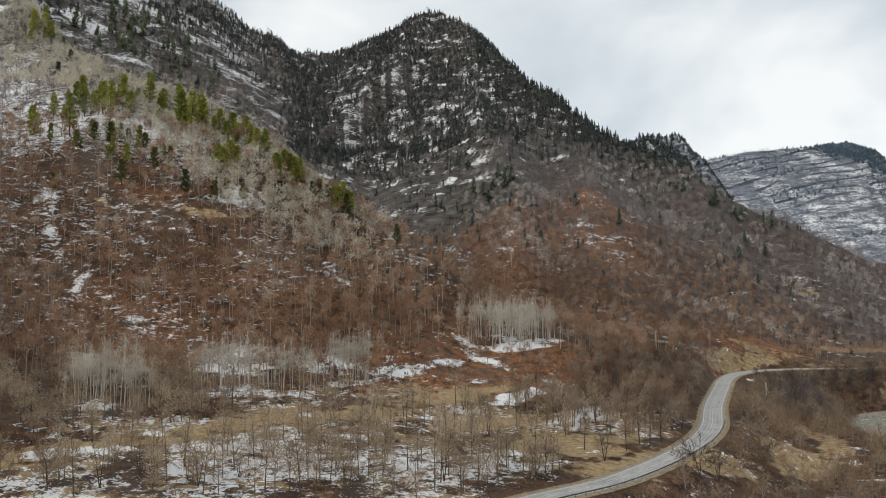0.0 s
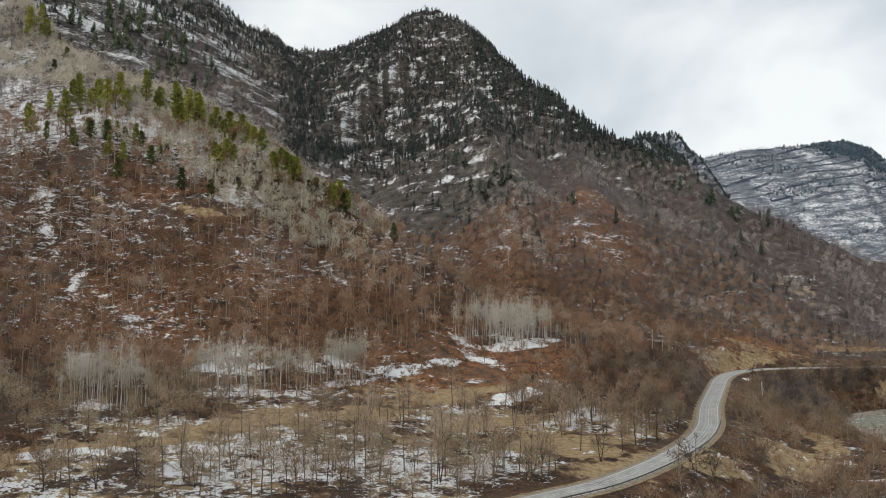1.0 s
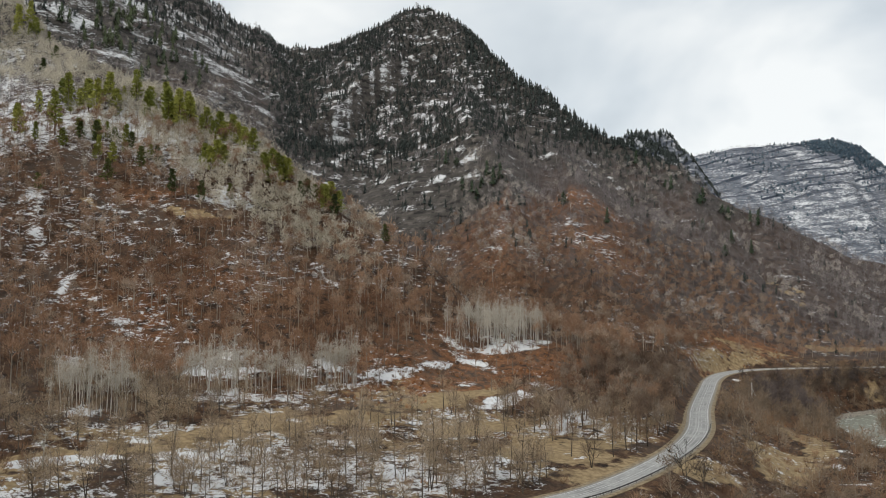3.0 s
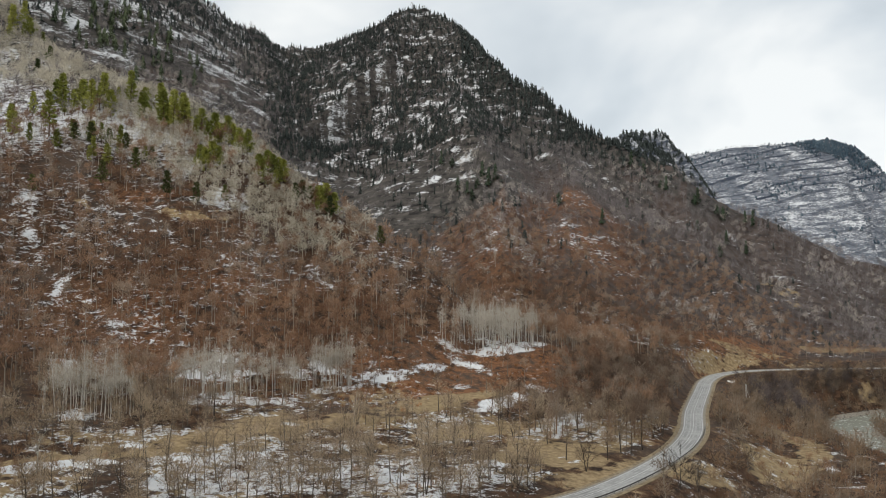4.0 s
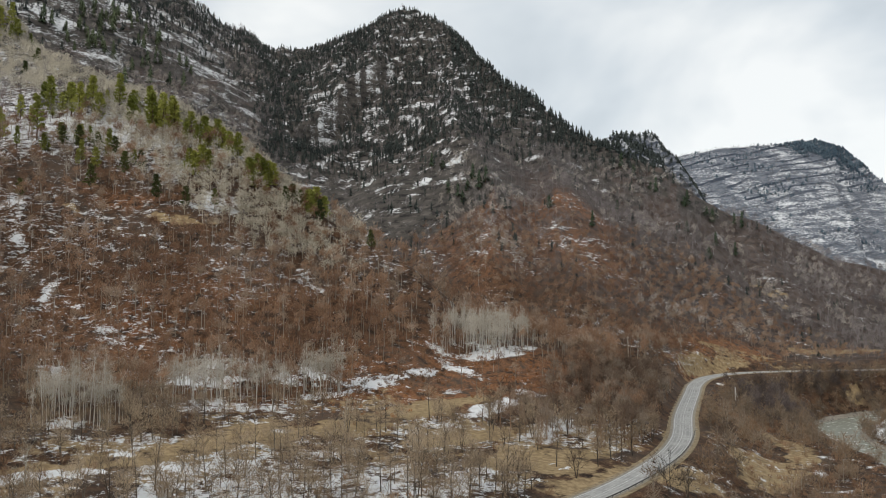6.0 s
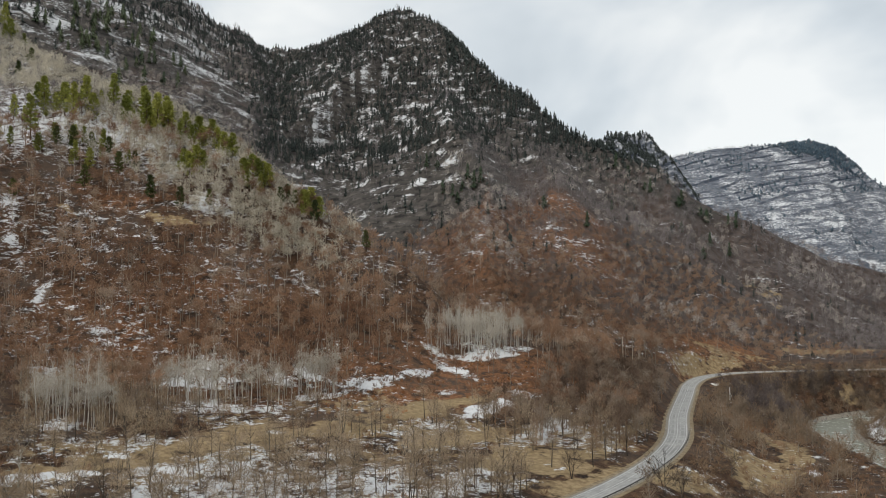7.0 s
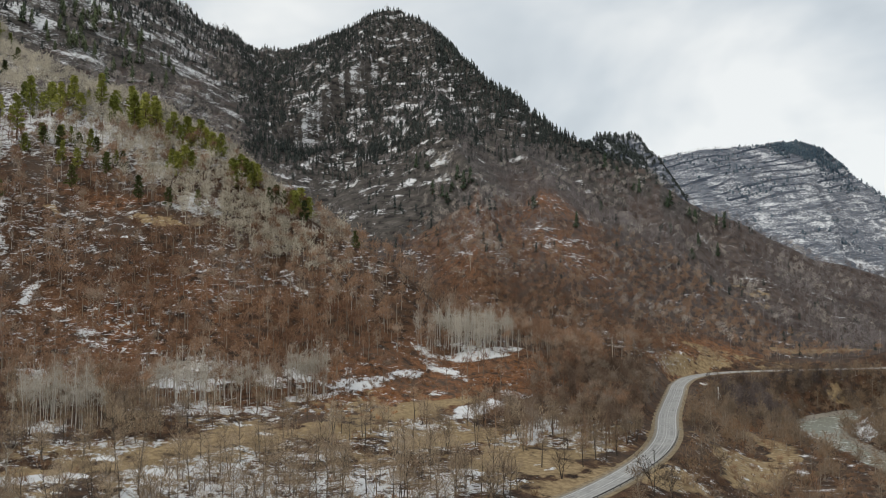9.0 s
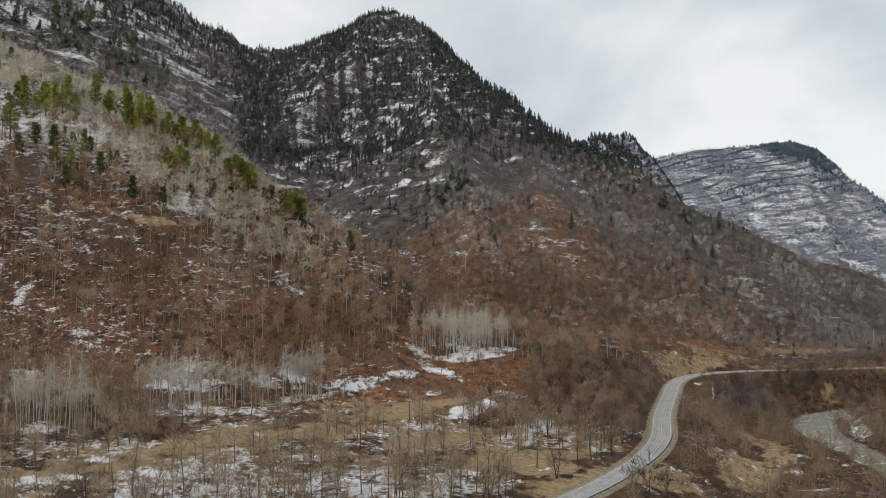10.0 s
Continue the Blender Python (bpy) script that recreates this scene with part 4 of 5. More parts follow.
def high(x, y, z):
    """1 on the rock faces and upper slopes where firs take over from leafless woods."""
    edge = z + 34 * rough(x, y, 90, 61, 3)
    main = step(190, 235, edge - 0.12 * np.clip(x, -50, 400)) * step(600, 700, y) * (1 - left_mountain(x, y))
    west = step(305, 350, edge) * left_mountain(x, y)
    return np.clip(main + west, 0, 1)


def right_of_road(x, y):
    d, _, side = near_line(x, y, ROAD)
    return np.where(side < 0, 1.0, step(60, 20, d) * step(60, 75, x) * step(310, 270, y) * 0.0)


def below_road(x, y, z, level):
    """Inside the bend the brush keeps to the ground well below the road."""
    return np.where((x > 128) & (y > 380) & (right_of_road(x, y) > 0), step(level + 2, level - 1, z), 1.0)


def near_x(y):
    """The river's middle, as x at a given y, where it runs past the bend."""
    pts = np.array([p for p in RIVER if 100 < p[1] < 480])
    return np.interp(y, pts[:, 1], pts[:, 0])


def crest_line(x, y):
    d, _, _ = near_line(x, y, CREST_MAIN)
    return np.where(x > 0, step(66, 26, d), step(45, 15, d))


rng_trees = np.random.default_rng(5)
# leafless woods of the slopes, near and far
near_wood = [bare_tree(100 + i, 1.22 * t, 2.8, 0.42, 9, 2, 2, 0.225, 0.62, sides=3, tubes=False, girth=0.012, reach=(0.2, 0.34), puff=240, spray=(0.6, 1.2)) for i, t in enumerate((10.5, 12, 13.5, 9.5, 11.5))]
far_wood = [bare_tree(200 + i, t, 2.8, 0.34, 5, 1, 2, 0.44, 0.55, sides=3, tubes=False, girth=0.010, puff=46, spray=(0.8, 1.6)) for i, t in enumerate((10, 11.5, 9, 12))]


def wood(name, shapes, places, seed, label, bark, twig, lo=0.75, hi=1.2, swell=None):
    rng = np.random.default_rng(seed)
    sizes = rng.uniform(lo, hi, len(places))
    if swell:
        # taller in the middle of the stand than at its edge
        sizes = sizes * (0.72 + 0.4 * swell(places[:, 0], places[:, 1]))
    spread_out(name + "_trunks", [s[0] for s in shapes], places, sizes, bark, seed, label + ": trunks", "woodland")
    spread_out(name + "_twigs", [s[1] for s in shapes], places, sizes, twig, seed, label + ": branches and twigs", "woodland")


slope_near = sites(1, (-330, 255), (330, 520), 5.7, lambda x, y, z: np.where((z > 15) & (y < 480), 0.85, 0.0) * (1 - grove(x, y)) * off_road(x, y) * (1 - 0.75 * glade(x, y)) * (1 - 0.92 * meadow(x, y)) * (1 - blob(x, y, 103, 420, 7, 18, -13)) * (1 - 0.6 * blob(x, y, -115, 428, 55, 25, -15))
                   * (0.55 + 0.45 * step(-0.3, 0.3, rough(x, y, 40, 71, 2))))
wood("hillside_wood", near_wood, slope_near, 11, "leafless brown woodland on the hillside", FOREST_BARK, FOREST_TWIG)
def foot(x, y, z):
    """1 on the foot of the mountain above the road, whose trees stand near enough to show their branches."""
    return step(128, 90, z + 14 * rough(x, y, 40, 99, 2)) * step(730, 650, y + 20 * rough(x, y, 40, 100, 2)) * step(-60, -20, x) * step(330, 230, x - 0.5 * (640 - y))


foot_sites = sites(20, (-60, 480), (340, 740), 6.0, lambda x, y, z: 0.85 * foot(x, y, z) * (1 - blob(x, y, 104, 425, 5, 12, -13)) * np.where(z > 8, 1, 0) * off_road(x, y) * (1 - 0.85 * np.maximum(blob(x, y, *GRASS_SPOTS[12]), blob(x, y, *GRASS_SPOTS[19]))))
foot_wood = [bare_tree(220 + i, t, 2.6, 0.30, 8, 2, 2, 0.26, 0.6, sides=3, tubes=False, girth=0.010, reach=(0.24, 0.4), puff=122, spray=(0.6, 1.1)) for i, t in enumerate((8.5, 10, 7.5))]
wood("foothill_wood", foot_wood, foot_sites, 16, "leafless russet-brown woodland on the mountain's foot", FOREST_BARK, FOREST_TWIG, 0.7, 1.1)
slope_far = sites(2, (-560, 480), (560, 1250), 7.2, lambda x, y, z: np.where(y >= 480, 0.85, 0.0) * (1 - foot(x, y, z)) * (1 - 0.95 * crest_line(x, y) * step(170, 230, z)) * (1 - 0.45 * left_mountain(x, y) * step(260, 300, z)) * (1 - 0.65 * blob(x, y, *GRASS_SPOTS[20])) * np.where(z > 8, 1, 0) * (1 - 0.6 * high(x, y, z) * (1 - left_mountain(x, y))) * (1 - 0.8 * blob(x, y, *CRAG) * step(85, 120, z)) * off_road(x, y) * (0.55 + 0.45 * step(-0.3, 0.3, rough(x, y, 50, 72, 2))))
wood("mountain_wood", far_wood, slope_far, 12, "leafless grey-brown woodland on the mountain flanks", MOUNTAIN_TWIG, MOUNTAIN_TWIG)

# pale aspen groves
aspens = [bare_tree(300 + i, t, 1.9, 0.42, 14, 2, 4, 0.075, 1.0, sides=3, tubes=False, girth=0.0072, reach=(0.2, 0.4), puff=250, spray=(0.5, 1.1)) for i, t in enumerate((14, 16, 12.5, 15))]
grove_sites = sites(3, (-180, 230), (80, 440), 2.35, lambda x, y, z: (0.66 - 0.3 * blob(x, y, *GROVES[2]) - 0.15 * blob(x, y, *GROVES[0]) + 0.3 * blob(x, y, *GROVES[3]) - 0.4 * blob(x, y, *GROVES[5])) * step(0.2, 0.7, grove(x, y)) * step(-0.55, -0.1, rough(x, y, 9, 88, 2)))
wood("aspen_grove", aspens, grove_sites, 13, "groves of pale grey leafless aspens", PALE_BARK, PALE_TWIG, 0.75, 1.28, grove)
pale_sites = sites(33, (-320, 260), (200, 570), 9.5, lambda x, y, z: (0.05 + 0.6 * step(95, 140, z) * step(560, 500, y)) * step(12, 20, z) * off_road(x, y) * (1 - high(x, y, z)))
wood("scattered_aspens", aspens[:2], pale_sites, 14, "pale aspens scattered through the brown wood", PALE_BARK, PALE_TWIG, 0.6, 1.0)
fuzz_sites = sites(35, (-420, 385), (30, 700), 4.5, lambda x, y, z: (1 - np.max([blob(x, y, px + 2, py - 5, 3.5, 7, 0) for px, py in CREST_PINE_SPOTS], axis=0)) * step(50, 22, near_line(x, y, CREST_SPUR)[0]) * step(40, 70, z) * step(-35, -75, x) * np.maximum(0.45 + 0.55 * step(-0.5, 0.0, rough(x, y, 24, 89, 2)), blob(x, y, -120, 438, 60, 25, -15)) + 0.55 * blob(x, y, -175, 462, 55, 24, -15) + 0.6 * blob(x, y, -110, 436, 50, 26, -15))
wood("spur_wood", foot_wood, fuzz_sites, 17, "pale grey-brown leafless trees along the spur's crest", FUZZ_TWIG, FUZZ_TWIG, 0.9, 1.55)
left_pale = sites(36, (-560, 620), (-150, 1150), 6.6, lambda x, y, z: (0.85 - 0.65 * step(270, 330, z)) * left_mountain(x, y) * step(-0.4, 0.2, rough(x, y, 60, 90, 2)))
wood("left_mountain_wood", far_wood[:2], left_pale, 19, "pale grey leafless trees on the steep left mountain", MOUNTAIN_TWIG, PALE_FAR_TWIG, 0.7, 1.0)
pale_far = sites(34, (0, 560), (480, 900), 7.5, lambda x, y, z: np.maximum(0.75 * step(0.08, 0.3, rough(x, 0.5 * y, 26, 84, 2)), 0.8 * np.max([blob(x, y, 214, 648, 11, 30, -10), blob(x, y, 156, 682, 14, 16, 0), 1.0 * blob(x, y, 313, 725, 18, 34, 0)], axis=0)) * step(14, 24, z) * off_road(x, y) * (1 - high(x, y, z)))
wood("pale_mountain_wood", far_wood[:2], pale_far, 15, "patches of pale grey leafless trees on the mountain flank", MOUNTAIN_TWIG, PALE_FAR_TWIG, 0.7, 1.0)

# firs of the crags and crests
firs_near = [fir(400 + i, t, 9, 7, r) for i, (t, r) in enumerate(((14, 3.0), (12, 2.8), (16, 3.2)))]
round_tops = [fir(430 + i, t, 6, 4, r, 0.4) for i, (t, r) in enumerate(((9, 2.1), (11, 2.4), (10, 1.9)))]
firs_far = round_tops * 3 + [fir(420 + i, t, 6, 4, r, 0.7) for i, (t, r) in enumerate(((12.5, 2.6), (9.5, 2.4), (13, 2.8), (11, 2.8)))]
def fir_want(x, y, z):
    west = left_mountain(x, y)
    face = 0.34 + 0.62 * step(-0.14, 0.16, stand(x, y, z))
    flank = 0.20 - 0.12 * step(-360, -400, x) + 0.5 * step(-0.05, 0.3, rough(x, z + 0.5 * x, 36, 81, 3) + 0.4 * step(360, 450, z))
    strays = (0.006 + 0.012 * step(120, 200, x) + 0.04 * step(0.3, 0.6, rough(x, y, 70, 83, 2))) * step(450, 560, y)
    crest = np.where(x > 15, 0.5 + 0.5 * step(-0.2, 0.2, rough(x, z, 22, 98, 2)), 1.0) * crest_line(x, y) * step(170, 230, z) * step(-225, -190, x)
    return np.clip(high(x, y, z) * (face * (1 - west) * (1 - 0.6 * step(30, 90, x - 0.12 * (z - 250))) + flank * west) + crest, 0, 1) * (1 - 0.6 * blob(x, y, *CRAG) * step(230, 200, z)) + strays + 0.10 * blob(x, y, *CRAG) * step(0.0, 0.3, rough(x, z, 12, 102, 2))


crag = sites(4, (-560, 560), (420, 1340), 4.2, fir_want)
sz = 0.42 + 0.62 * rng_trees.random(len(crag)) ** 1.3
sz = sz * (1 + np.where(crag[:, 0] > 15, 0.22, -0.18) * crest_line(crag[:, 0], crag[:, 1]))
spread_out("fir_wood", firs_far, crag, sz, FIR, 21, "dark green fir woods on the snowy crags and crest", "conifer wood")
tall = sites(40, (-460, 700), (-280, 900), 4.6, lambda x, y, z: np.maximum(0.22 * blob(x, y, -392, 806, 40, 60, 25), 0.12 * blob(x, y, -340, 845, 50, 70, 0)) * step(-0.3, 0.1, rough(x, z, 16, 96, 2)))
spread_out("tall_fir_wood", firs_near, tall, rng_trees.uniform(0.8, 1.5, len(tall)), FIR_GREEN, 30, "tall dark green firs clustered on the left mountain", "conifer wood")
behind = sites(6, (150, 1400), (700, 1800), 7.5, lambda x, y, z: 0.7 * step(240, 300, z))
far_hill = sites(7, (500, 1900), (2100, 2800), 14, lambda x, y, z: 0.6 * step(0.05, 0.4, rough(x * 0.3, (z - 0.24 * x) * 1.6, 60, 91, 3)) * step(800, 1100, x) + 0.9 * blob(x, y, 1370, 2680, 110, 100, 0) + 0.10 * step(520, 570, z) + 0.7 * step(-14, -4, z - np.interp(x, [p[0] for p in CREST_FAR], [p[2] for p in CREST_FAR])) * step(0.0, 0.25, rough(x, y, 45, 94, 2)) + 0.8 * blob(x, y, 1500, 2570, 110, 150, 0) * step(-0.4, 0.1, rough(x, z, 60, 92, 2)))
cap = sites(78, (900, 2500), (1500, 2790), 8, lambda x, y, z: 0.9 * blob(x, y, 1375, 2690, 120, 90, 0) + 0.5 * step(575, 605, z) * step(1180, 1290, x))
spread_out("crag_fir_wood", [fir(440 + i, 11, 4, 5, 4.2, 0.3) for i in range(3)], behind, rng_trees.uniform(0.6, 1.2, len(behind)), FIR, 45, "dark conifers on the rocky crag behind the flank", "conifer wood")
both = np.concatenate([far_hill, cap, cap + np.array([3.0, 2.0, 0.5])])
spread_out("distant_fir_wood", [fir(440 + i, 11, 4, 5, 4.2, 0.3) for i in range(3)], both, rng_trees.uniform(0.6, 1.2, len(both)), HAZED_FIR, 22, "distant conifers on the far ridges, needles tinted with blue haze", "conifer wood")
far_bare = sites(77, (500, 1700), (1900, 2800), 12, lambda x, y, z: 0.32 + 0.6 * step(-20, -4, z - np.interp(x, [p[0] for p in CREST_FAR], [p[2] for p in CREST_FAR])) + 0.25 * step(0.0, 0.3, rough(x, z * 0.4, 40, 93, 2)))
spread_out("distant_leafless_wood", [bare_tree(460 + i, 9, 3.4, 0.1, 4, 1, 2, 0.8, 0.5, sides=3, tubes=False, puff=10, spray=(1.4, 2.8))[1] for i in range(2)], far_bare, rng_trees.uniform(0.7, 1.2, len(far_bare)), FAR_TWIG, 23,
           "distant leafless woodland on the far mountain", "woodland")

# shrubs and brush
dark_wood = sites(48, (-140, 235), (-60, 300), 4.4, lambda x, y, z: 0.8 * blob(x, y, *DARK_STAND))
wood("dark_valley_wood", near_wood[:1] + near_wood[3:4], dark_wood, 49, "dark brown leafless trees between the pale groves", DARK_ALDER, ROADSIDE_TWIG, 0.55, 0.85)
shrubs = [shrub(500 + i, t, 48, 0.135) for i, t in enumerate((2.6, 3.4, 2.0, 4.2))]
brush = sites(8, (-200, 170), (420, 540), 4.2, lambda x, y, z: (0.4 * right_of_road(x, y) + (0.45 - 0.25 * step(275, 250, y) * (1 - right_of_road(x, y))) * step(-0.2, 0.2, rough(x, y, 28, 95, 3)) + 0.08) * off_road(x, y) * (1 - (0.9 - 0.4 * right_of_road(x, y)) * open_grass(x, y)) * np.where(z < 45, 1, 0.5) * below_road(x, y, z, 1))
spread_out("brush", shrubs, brush, rng_trees.uniform(0.6, 1.25, len(brush)), SHRUB_TWIG, 24, "russet and dark brown leafless shrubs on the valley floor", "shrubs")
hedge = sites(41, (-70, 300), (20, 360), 2.4, lambda x, y, z: 0.45 * step(7, 3, near_line(x, y, SNOW_LINES[4])[0]))
spread_out("hedge_brush", shrubs, hedge, rng_trees.uniform(0.5, 1.0, len(hedge)), SHRUB_TWIG, 31, "dark leafless brush along the snowy bank", "shrubs")
corner = sites(42, (-135, 180), (-84, 235), 3.4, lambda x, y, z: 0.6 * blob(x, y, -112, 205, 18, 22, -30))
spread_out("corner_brush", shrubs, corner, rng_trees.uniform(0.7, 1.3, len(corner)), SHRUB_TWIG, 32, "dark leafless shrubs at the edge of the wood", "shrubs")
russet = sites(18, (-70, 270), (250, 570), 3.4, lambda x, y, z: 0.6 * np.max([blob(x, y, 22, 346, 38, 24, 22), blob(x, y, -22, 300, 26, 14, 35), 1.1 * blob(x, y, 200, 534, 38, 13, 24) * step(-0.15, 0.15, rough(x, y, 9, 99, 2)), 1.4 * blob(x, y, 148, 369, 10, 16, -20)], axis=0) * step(-0.35, 0.1, rough(x, y, 16, 97, 2)) * (1 - np.max([blob(x, y, *g) for g in SNOW_SPOTS], axis=0)))
spread_out("russet_brush", [shrub(560 + i, t, 50, 0.14) for i, t in enumerate((1.6, 2.2, 1.3))], russet, rng_trees.uniform(0.6, 1.3, len(russet)), RUSSET_TWIG, 27, "low russet brush on the open ground behind the clearing", "shrubs")
bank_brush = sites(46, (140, 470), (250, 580), 3.0, lambda x, y, z: 0.6 * np.maximum(blob(x, y, 200, 534, 42, 14, 24), blob(x, y, 172, 504, 26, 9, 50)) * step(-0.2, 0.05, rough(x, y, 8, 101, 2)) * off_road(x, y))
spread_out("bank_brush", shrubs, bank_brush, rng_trees.uniform(0.5, 1.0, len(bank_brush)), SHRUB_TWIG, 47, "clumps of russet leafless shrubs on the tan bank above the road", "shrubs")
thicket_trees = [bare_tree(520 + i, t, 2.6, 0.04, 9, 2, 2, 0.19, 0.7, sides=3, tubes=False, reach=(0.2, 0.34), puff=260, spray=(0.45, 0.9)) for i, t in enumerate((6.0, 7.5, 5.0))]
thicket = sites(9, (40, 185), (360, 540), 5.4, lambda x, y, z: (0.36 + 0.42 * step(290, 360, y)) * off_road(x, y) * below_road(x, y, z, 0.0) * (1 - 0.8 * open_grass(x, y)) * right_of_road(x, y) * (1 - 0.75 * blob(x, y, 183, 432, 22, 48, -25)) * np.where((y > 300) & (y < 432) & (x < near_x(y)), step(22, 30, near_line(x, y, RIVER)[0]), 1))
left_bank = sites(10, (20, 245), (150, 470), 5.0, lambda x, y, z: 0.88 * np.maximum(blob(x, y, 78, 345, 24, 75, -22), 0.6 * blob(x, y, 58, 296, 30, 40, -20)) * step(7.5, 10, near_line(x, y, ROAD)[0]) * (1 - right_of_road(x, y)) * (1 - 0.9 * blob(x, y, *SNOW_SPOTS[0])) * (1 - 0.55 * blob(x, y, 42, 288, 20, 8, 62)) * (1 - blob(x, y, 104, 425, 5, 12, -13)))
far_bank = sites(38, (205, 440), (430, 640), 4.8, lambda x, y, z: 0.85 * right_of_road(x, y) * step(6.0, 8.0, near_line(x, y, ROAD)[0]) * step(34, 26, near_line(x, y, ROAD)[0]) * step(215, 245, x))
wood("bankside_trees", thicket_trees, far_bank, 28, "leafless trees on the bank below the road", FOREST_BARK, THICKET_TWIG, 0.75, 1.25)
island = sites(39, (225, 360), (300, 460), 4.4, lambda x, y, z: 0.3 * np.maximum(blob(x, y, 254, 412, 12, 28, -20), blob(x, y, 266, 440, 12, 10, 30)) * off_road(x, y))
wood("riverside_alders", aspens[:2], island, 29, "pale slender alders on the snowy inner bank", PALE_BARK, THICKET_TWIG, 0.45, 0.75)
alder_sites = sites(43, (130, 360), (330, 540), 4.8, lambda x, y, z: 0.9 * right_of_road(x, y) * np.max([blob(x, y, 183, 432, 22, 48, -25), blob(x, y, 250, 505, 50, 14, 22), 0.6 * blob(x, y, 160, 330, 10, 34, -10)], axis=0) * off_road(x, y) * below_road(x, y, z, 0.0) * (1 - np.maximum(blob(x, y, 161, 424, 8, 20, -15), blob(x, y, 160, 415, 9, 22, -20))))
wood("dark_alder_wood", [near_wood[3], *thicket_trees[:2]], alder_sites, 44, "dark leafless alders crowding the slope below the road", DARK_ALDER, DARK_ALDER, 0.75, 1.1)
roadside = [bare_tree(540 + i, t, 2.7, 0.30, 10, 2, 3, 0.18, 0.7, sides=4, tubes=False, girth=0.016, reach=(0.2, 0.34), puff=420, spray=(0.5, 1.0)) for i, t in enumerate((10.0, 11.5, 9.0))]
wood("roadside_wood", roadside, left_bank, 26, "dense leafless brown trees beside the road", SHRUB_TWIG, ROADSIDE_TWIG, 0.85, 1.25)
wood("riverside_thicket", thicket_trees, thicket, 25, "dense leafless alder and willow thicket by the river", FOREST_BARK, THICKET_TWIG, 0.85, 1.45)

# ---- trees that stand singly ----
def fir_trunk(tall):
    """A tapered six-sided trunk."""
    ring = [(math.cos(a * math.pi / 3), math.sin(a * math.pi / 3)) for a in range(6)]
    verts = [(r * c, r * d, z) for z, r in ((-0.5, 0.3), (0.5 * tall, 0.18), (0.96 * tall, 0.03)) for c, d in ring]
    faces = [f for k in (0, 6) for a in range(6) for b in [(a + 1) % 6] for f in ((k + a, k + b, k + 6 + b), (k + a, k + 6 + b, k + 6 + a))]
    return np.array(verts, np.float32), np.array(faces)


def tree_thing(name, pair, bark, twig, label, category, group):
    ob = tagged(new(name), label, category, group)
    part("trunk", flat_mesh("trunk", *pair[0], bark, True), ob)
    part("crown", flat_mesh("crown", *pair[1], twig), ob)
    return ob


def plant(models, places, seed, lo=0.75, hi=1.2):
    """Sets the models out at the places, the models themselves first."""
    rng = random.Random(seed)
    for i, (x, y, z) in enumerate(places):
        m = pose(x, y, z, rng.uniform(-2, 2), rng.uniform(-2, 2), rng.uniform(0, 360)) @ Matrix.Scale(rng.uniform(lo, hi), 4)
        if i < len(models):
            models[i].matrix_basis = m
        else:
            t = copy_thing(models[i % len(models)], Matrix())
            t.matrix_basis = m


valley_trees = [tree_thing("bare_tree", bare_tree(600 + i, t, sp * 1.1, 0.25, 11, 3, 6, 0.075, 0.72, stems=st, reach=(0.22, 0.38), puff=620, spray=(0.35, 0.8)), BARK, TWIG, lab, "tree", "leafless trees on the valley floor")
                for i, (t, sp, st, lab) in enumerate(((9.5, 2.7, 1, "leafless tree with a rounded crown in patchy snow"), (11.5, 2.6, 1, "tall slender leafless tree on the valley floor"),
                                                      (8.0, 2.9, 1, "spreading leafless tree on dry grass"), (10.0, 2.6, 2, "leafless twin-stemmed tree among thawing snow"),
                                                      (12.5, 2.8, 1, "tall leafless tree with a fine brown crown"), (7.0, 2.6, 2, "low leafless many-stemmed tree")))]
floor_sites = sites(15, (-190, 178), (110, 335), 6.0, lambda x, y, z: 0.62 * np.where(z < 19, 1.0, 0.35) * off_road(x, y) * (1 - grove(x, y)) * (1 - 0.95 * meadow(x, y)) * (1 - 0.75 * blob(x, y, -66, 272, 32, 9, 22)) * (1 - right_of_road(x, y)))
floor_sites = floor_sites[np.argsort(floor_sites[:, 1])]
plant(valley_trees, floor_sites[:300], 31, 0.85, 1.3)
if len(floor_sites) > 300:
    wood("valley_wood", near_wood, floor_sites[300:], 33, "leafless trees at the edge of the valley floor", FOREST_BARK, FOREST_TWIG, 0.65, 1.0)

pines = [tree_thing("pine_tree", pine(700 + i, t, b, r * 1.3, 42, 15), PINE_BARK, PINE, lab, "pine", "pines on the left spur")
         for i, (t, b, r, lab) in enumerate(((14.0, 0.14, 2.3, "tall yellow-green pine on the snowy spur"), (12.0, 0.12, 2.6, "bushy yellow-green pine with branches to the ground"),
                                            (16.0, 0.22, 2.2, "slender tall pine with a bare lower trunk"), (9.0, 0.05, 2.4, "young light green pine on the spur")))]
PINE_CLUMPS = [(-245, 495, 30, 16, 0), (-190, 492, 30, 8, -15), (-150, 474, 24, 6, -25), (-110, 464, 14, 6, -30), (-365, 638, 18, 12, 0), (-222, 450, 36, 12, 0), (-85, 455, 16, 4, -20), (-290, 480, 30, 14, 0)]
PINE_SPOTS = [(-375, 638), (-358, 635), (-369, 644), (-267, 510), (-259, 502), (-239, 488), (-230, 480), (-252, 514), (-229, 496), (-220, 486), (-213, 500), (-206, 508), (-192, 498), (-175, 494), (-243, 455), (-271, 465), (-184, 482),
              (-171, 483), (-176, 478), (-202, 494)]
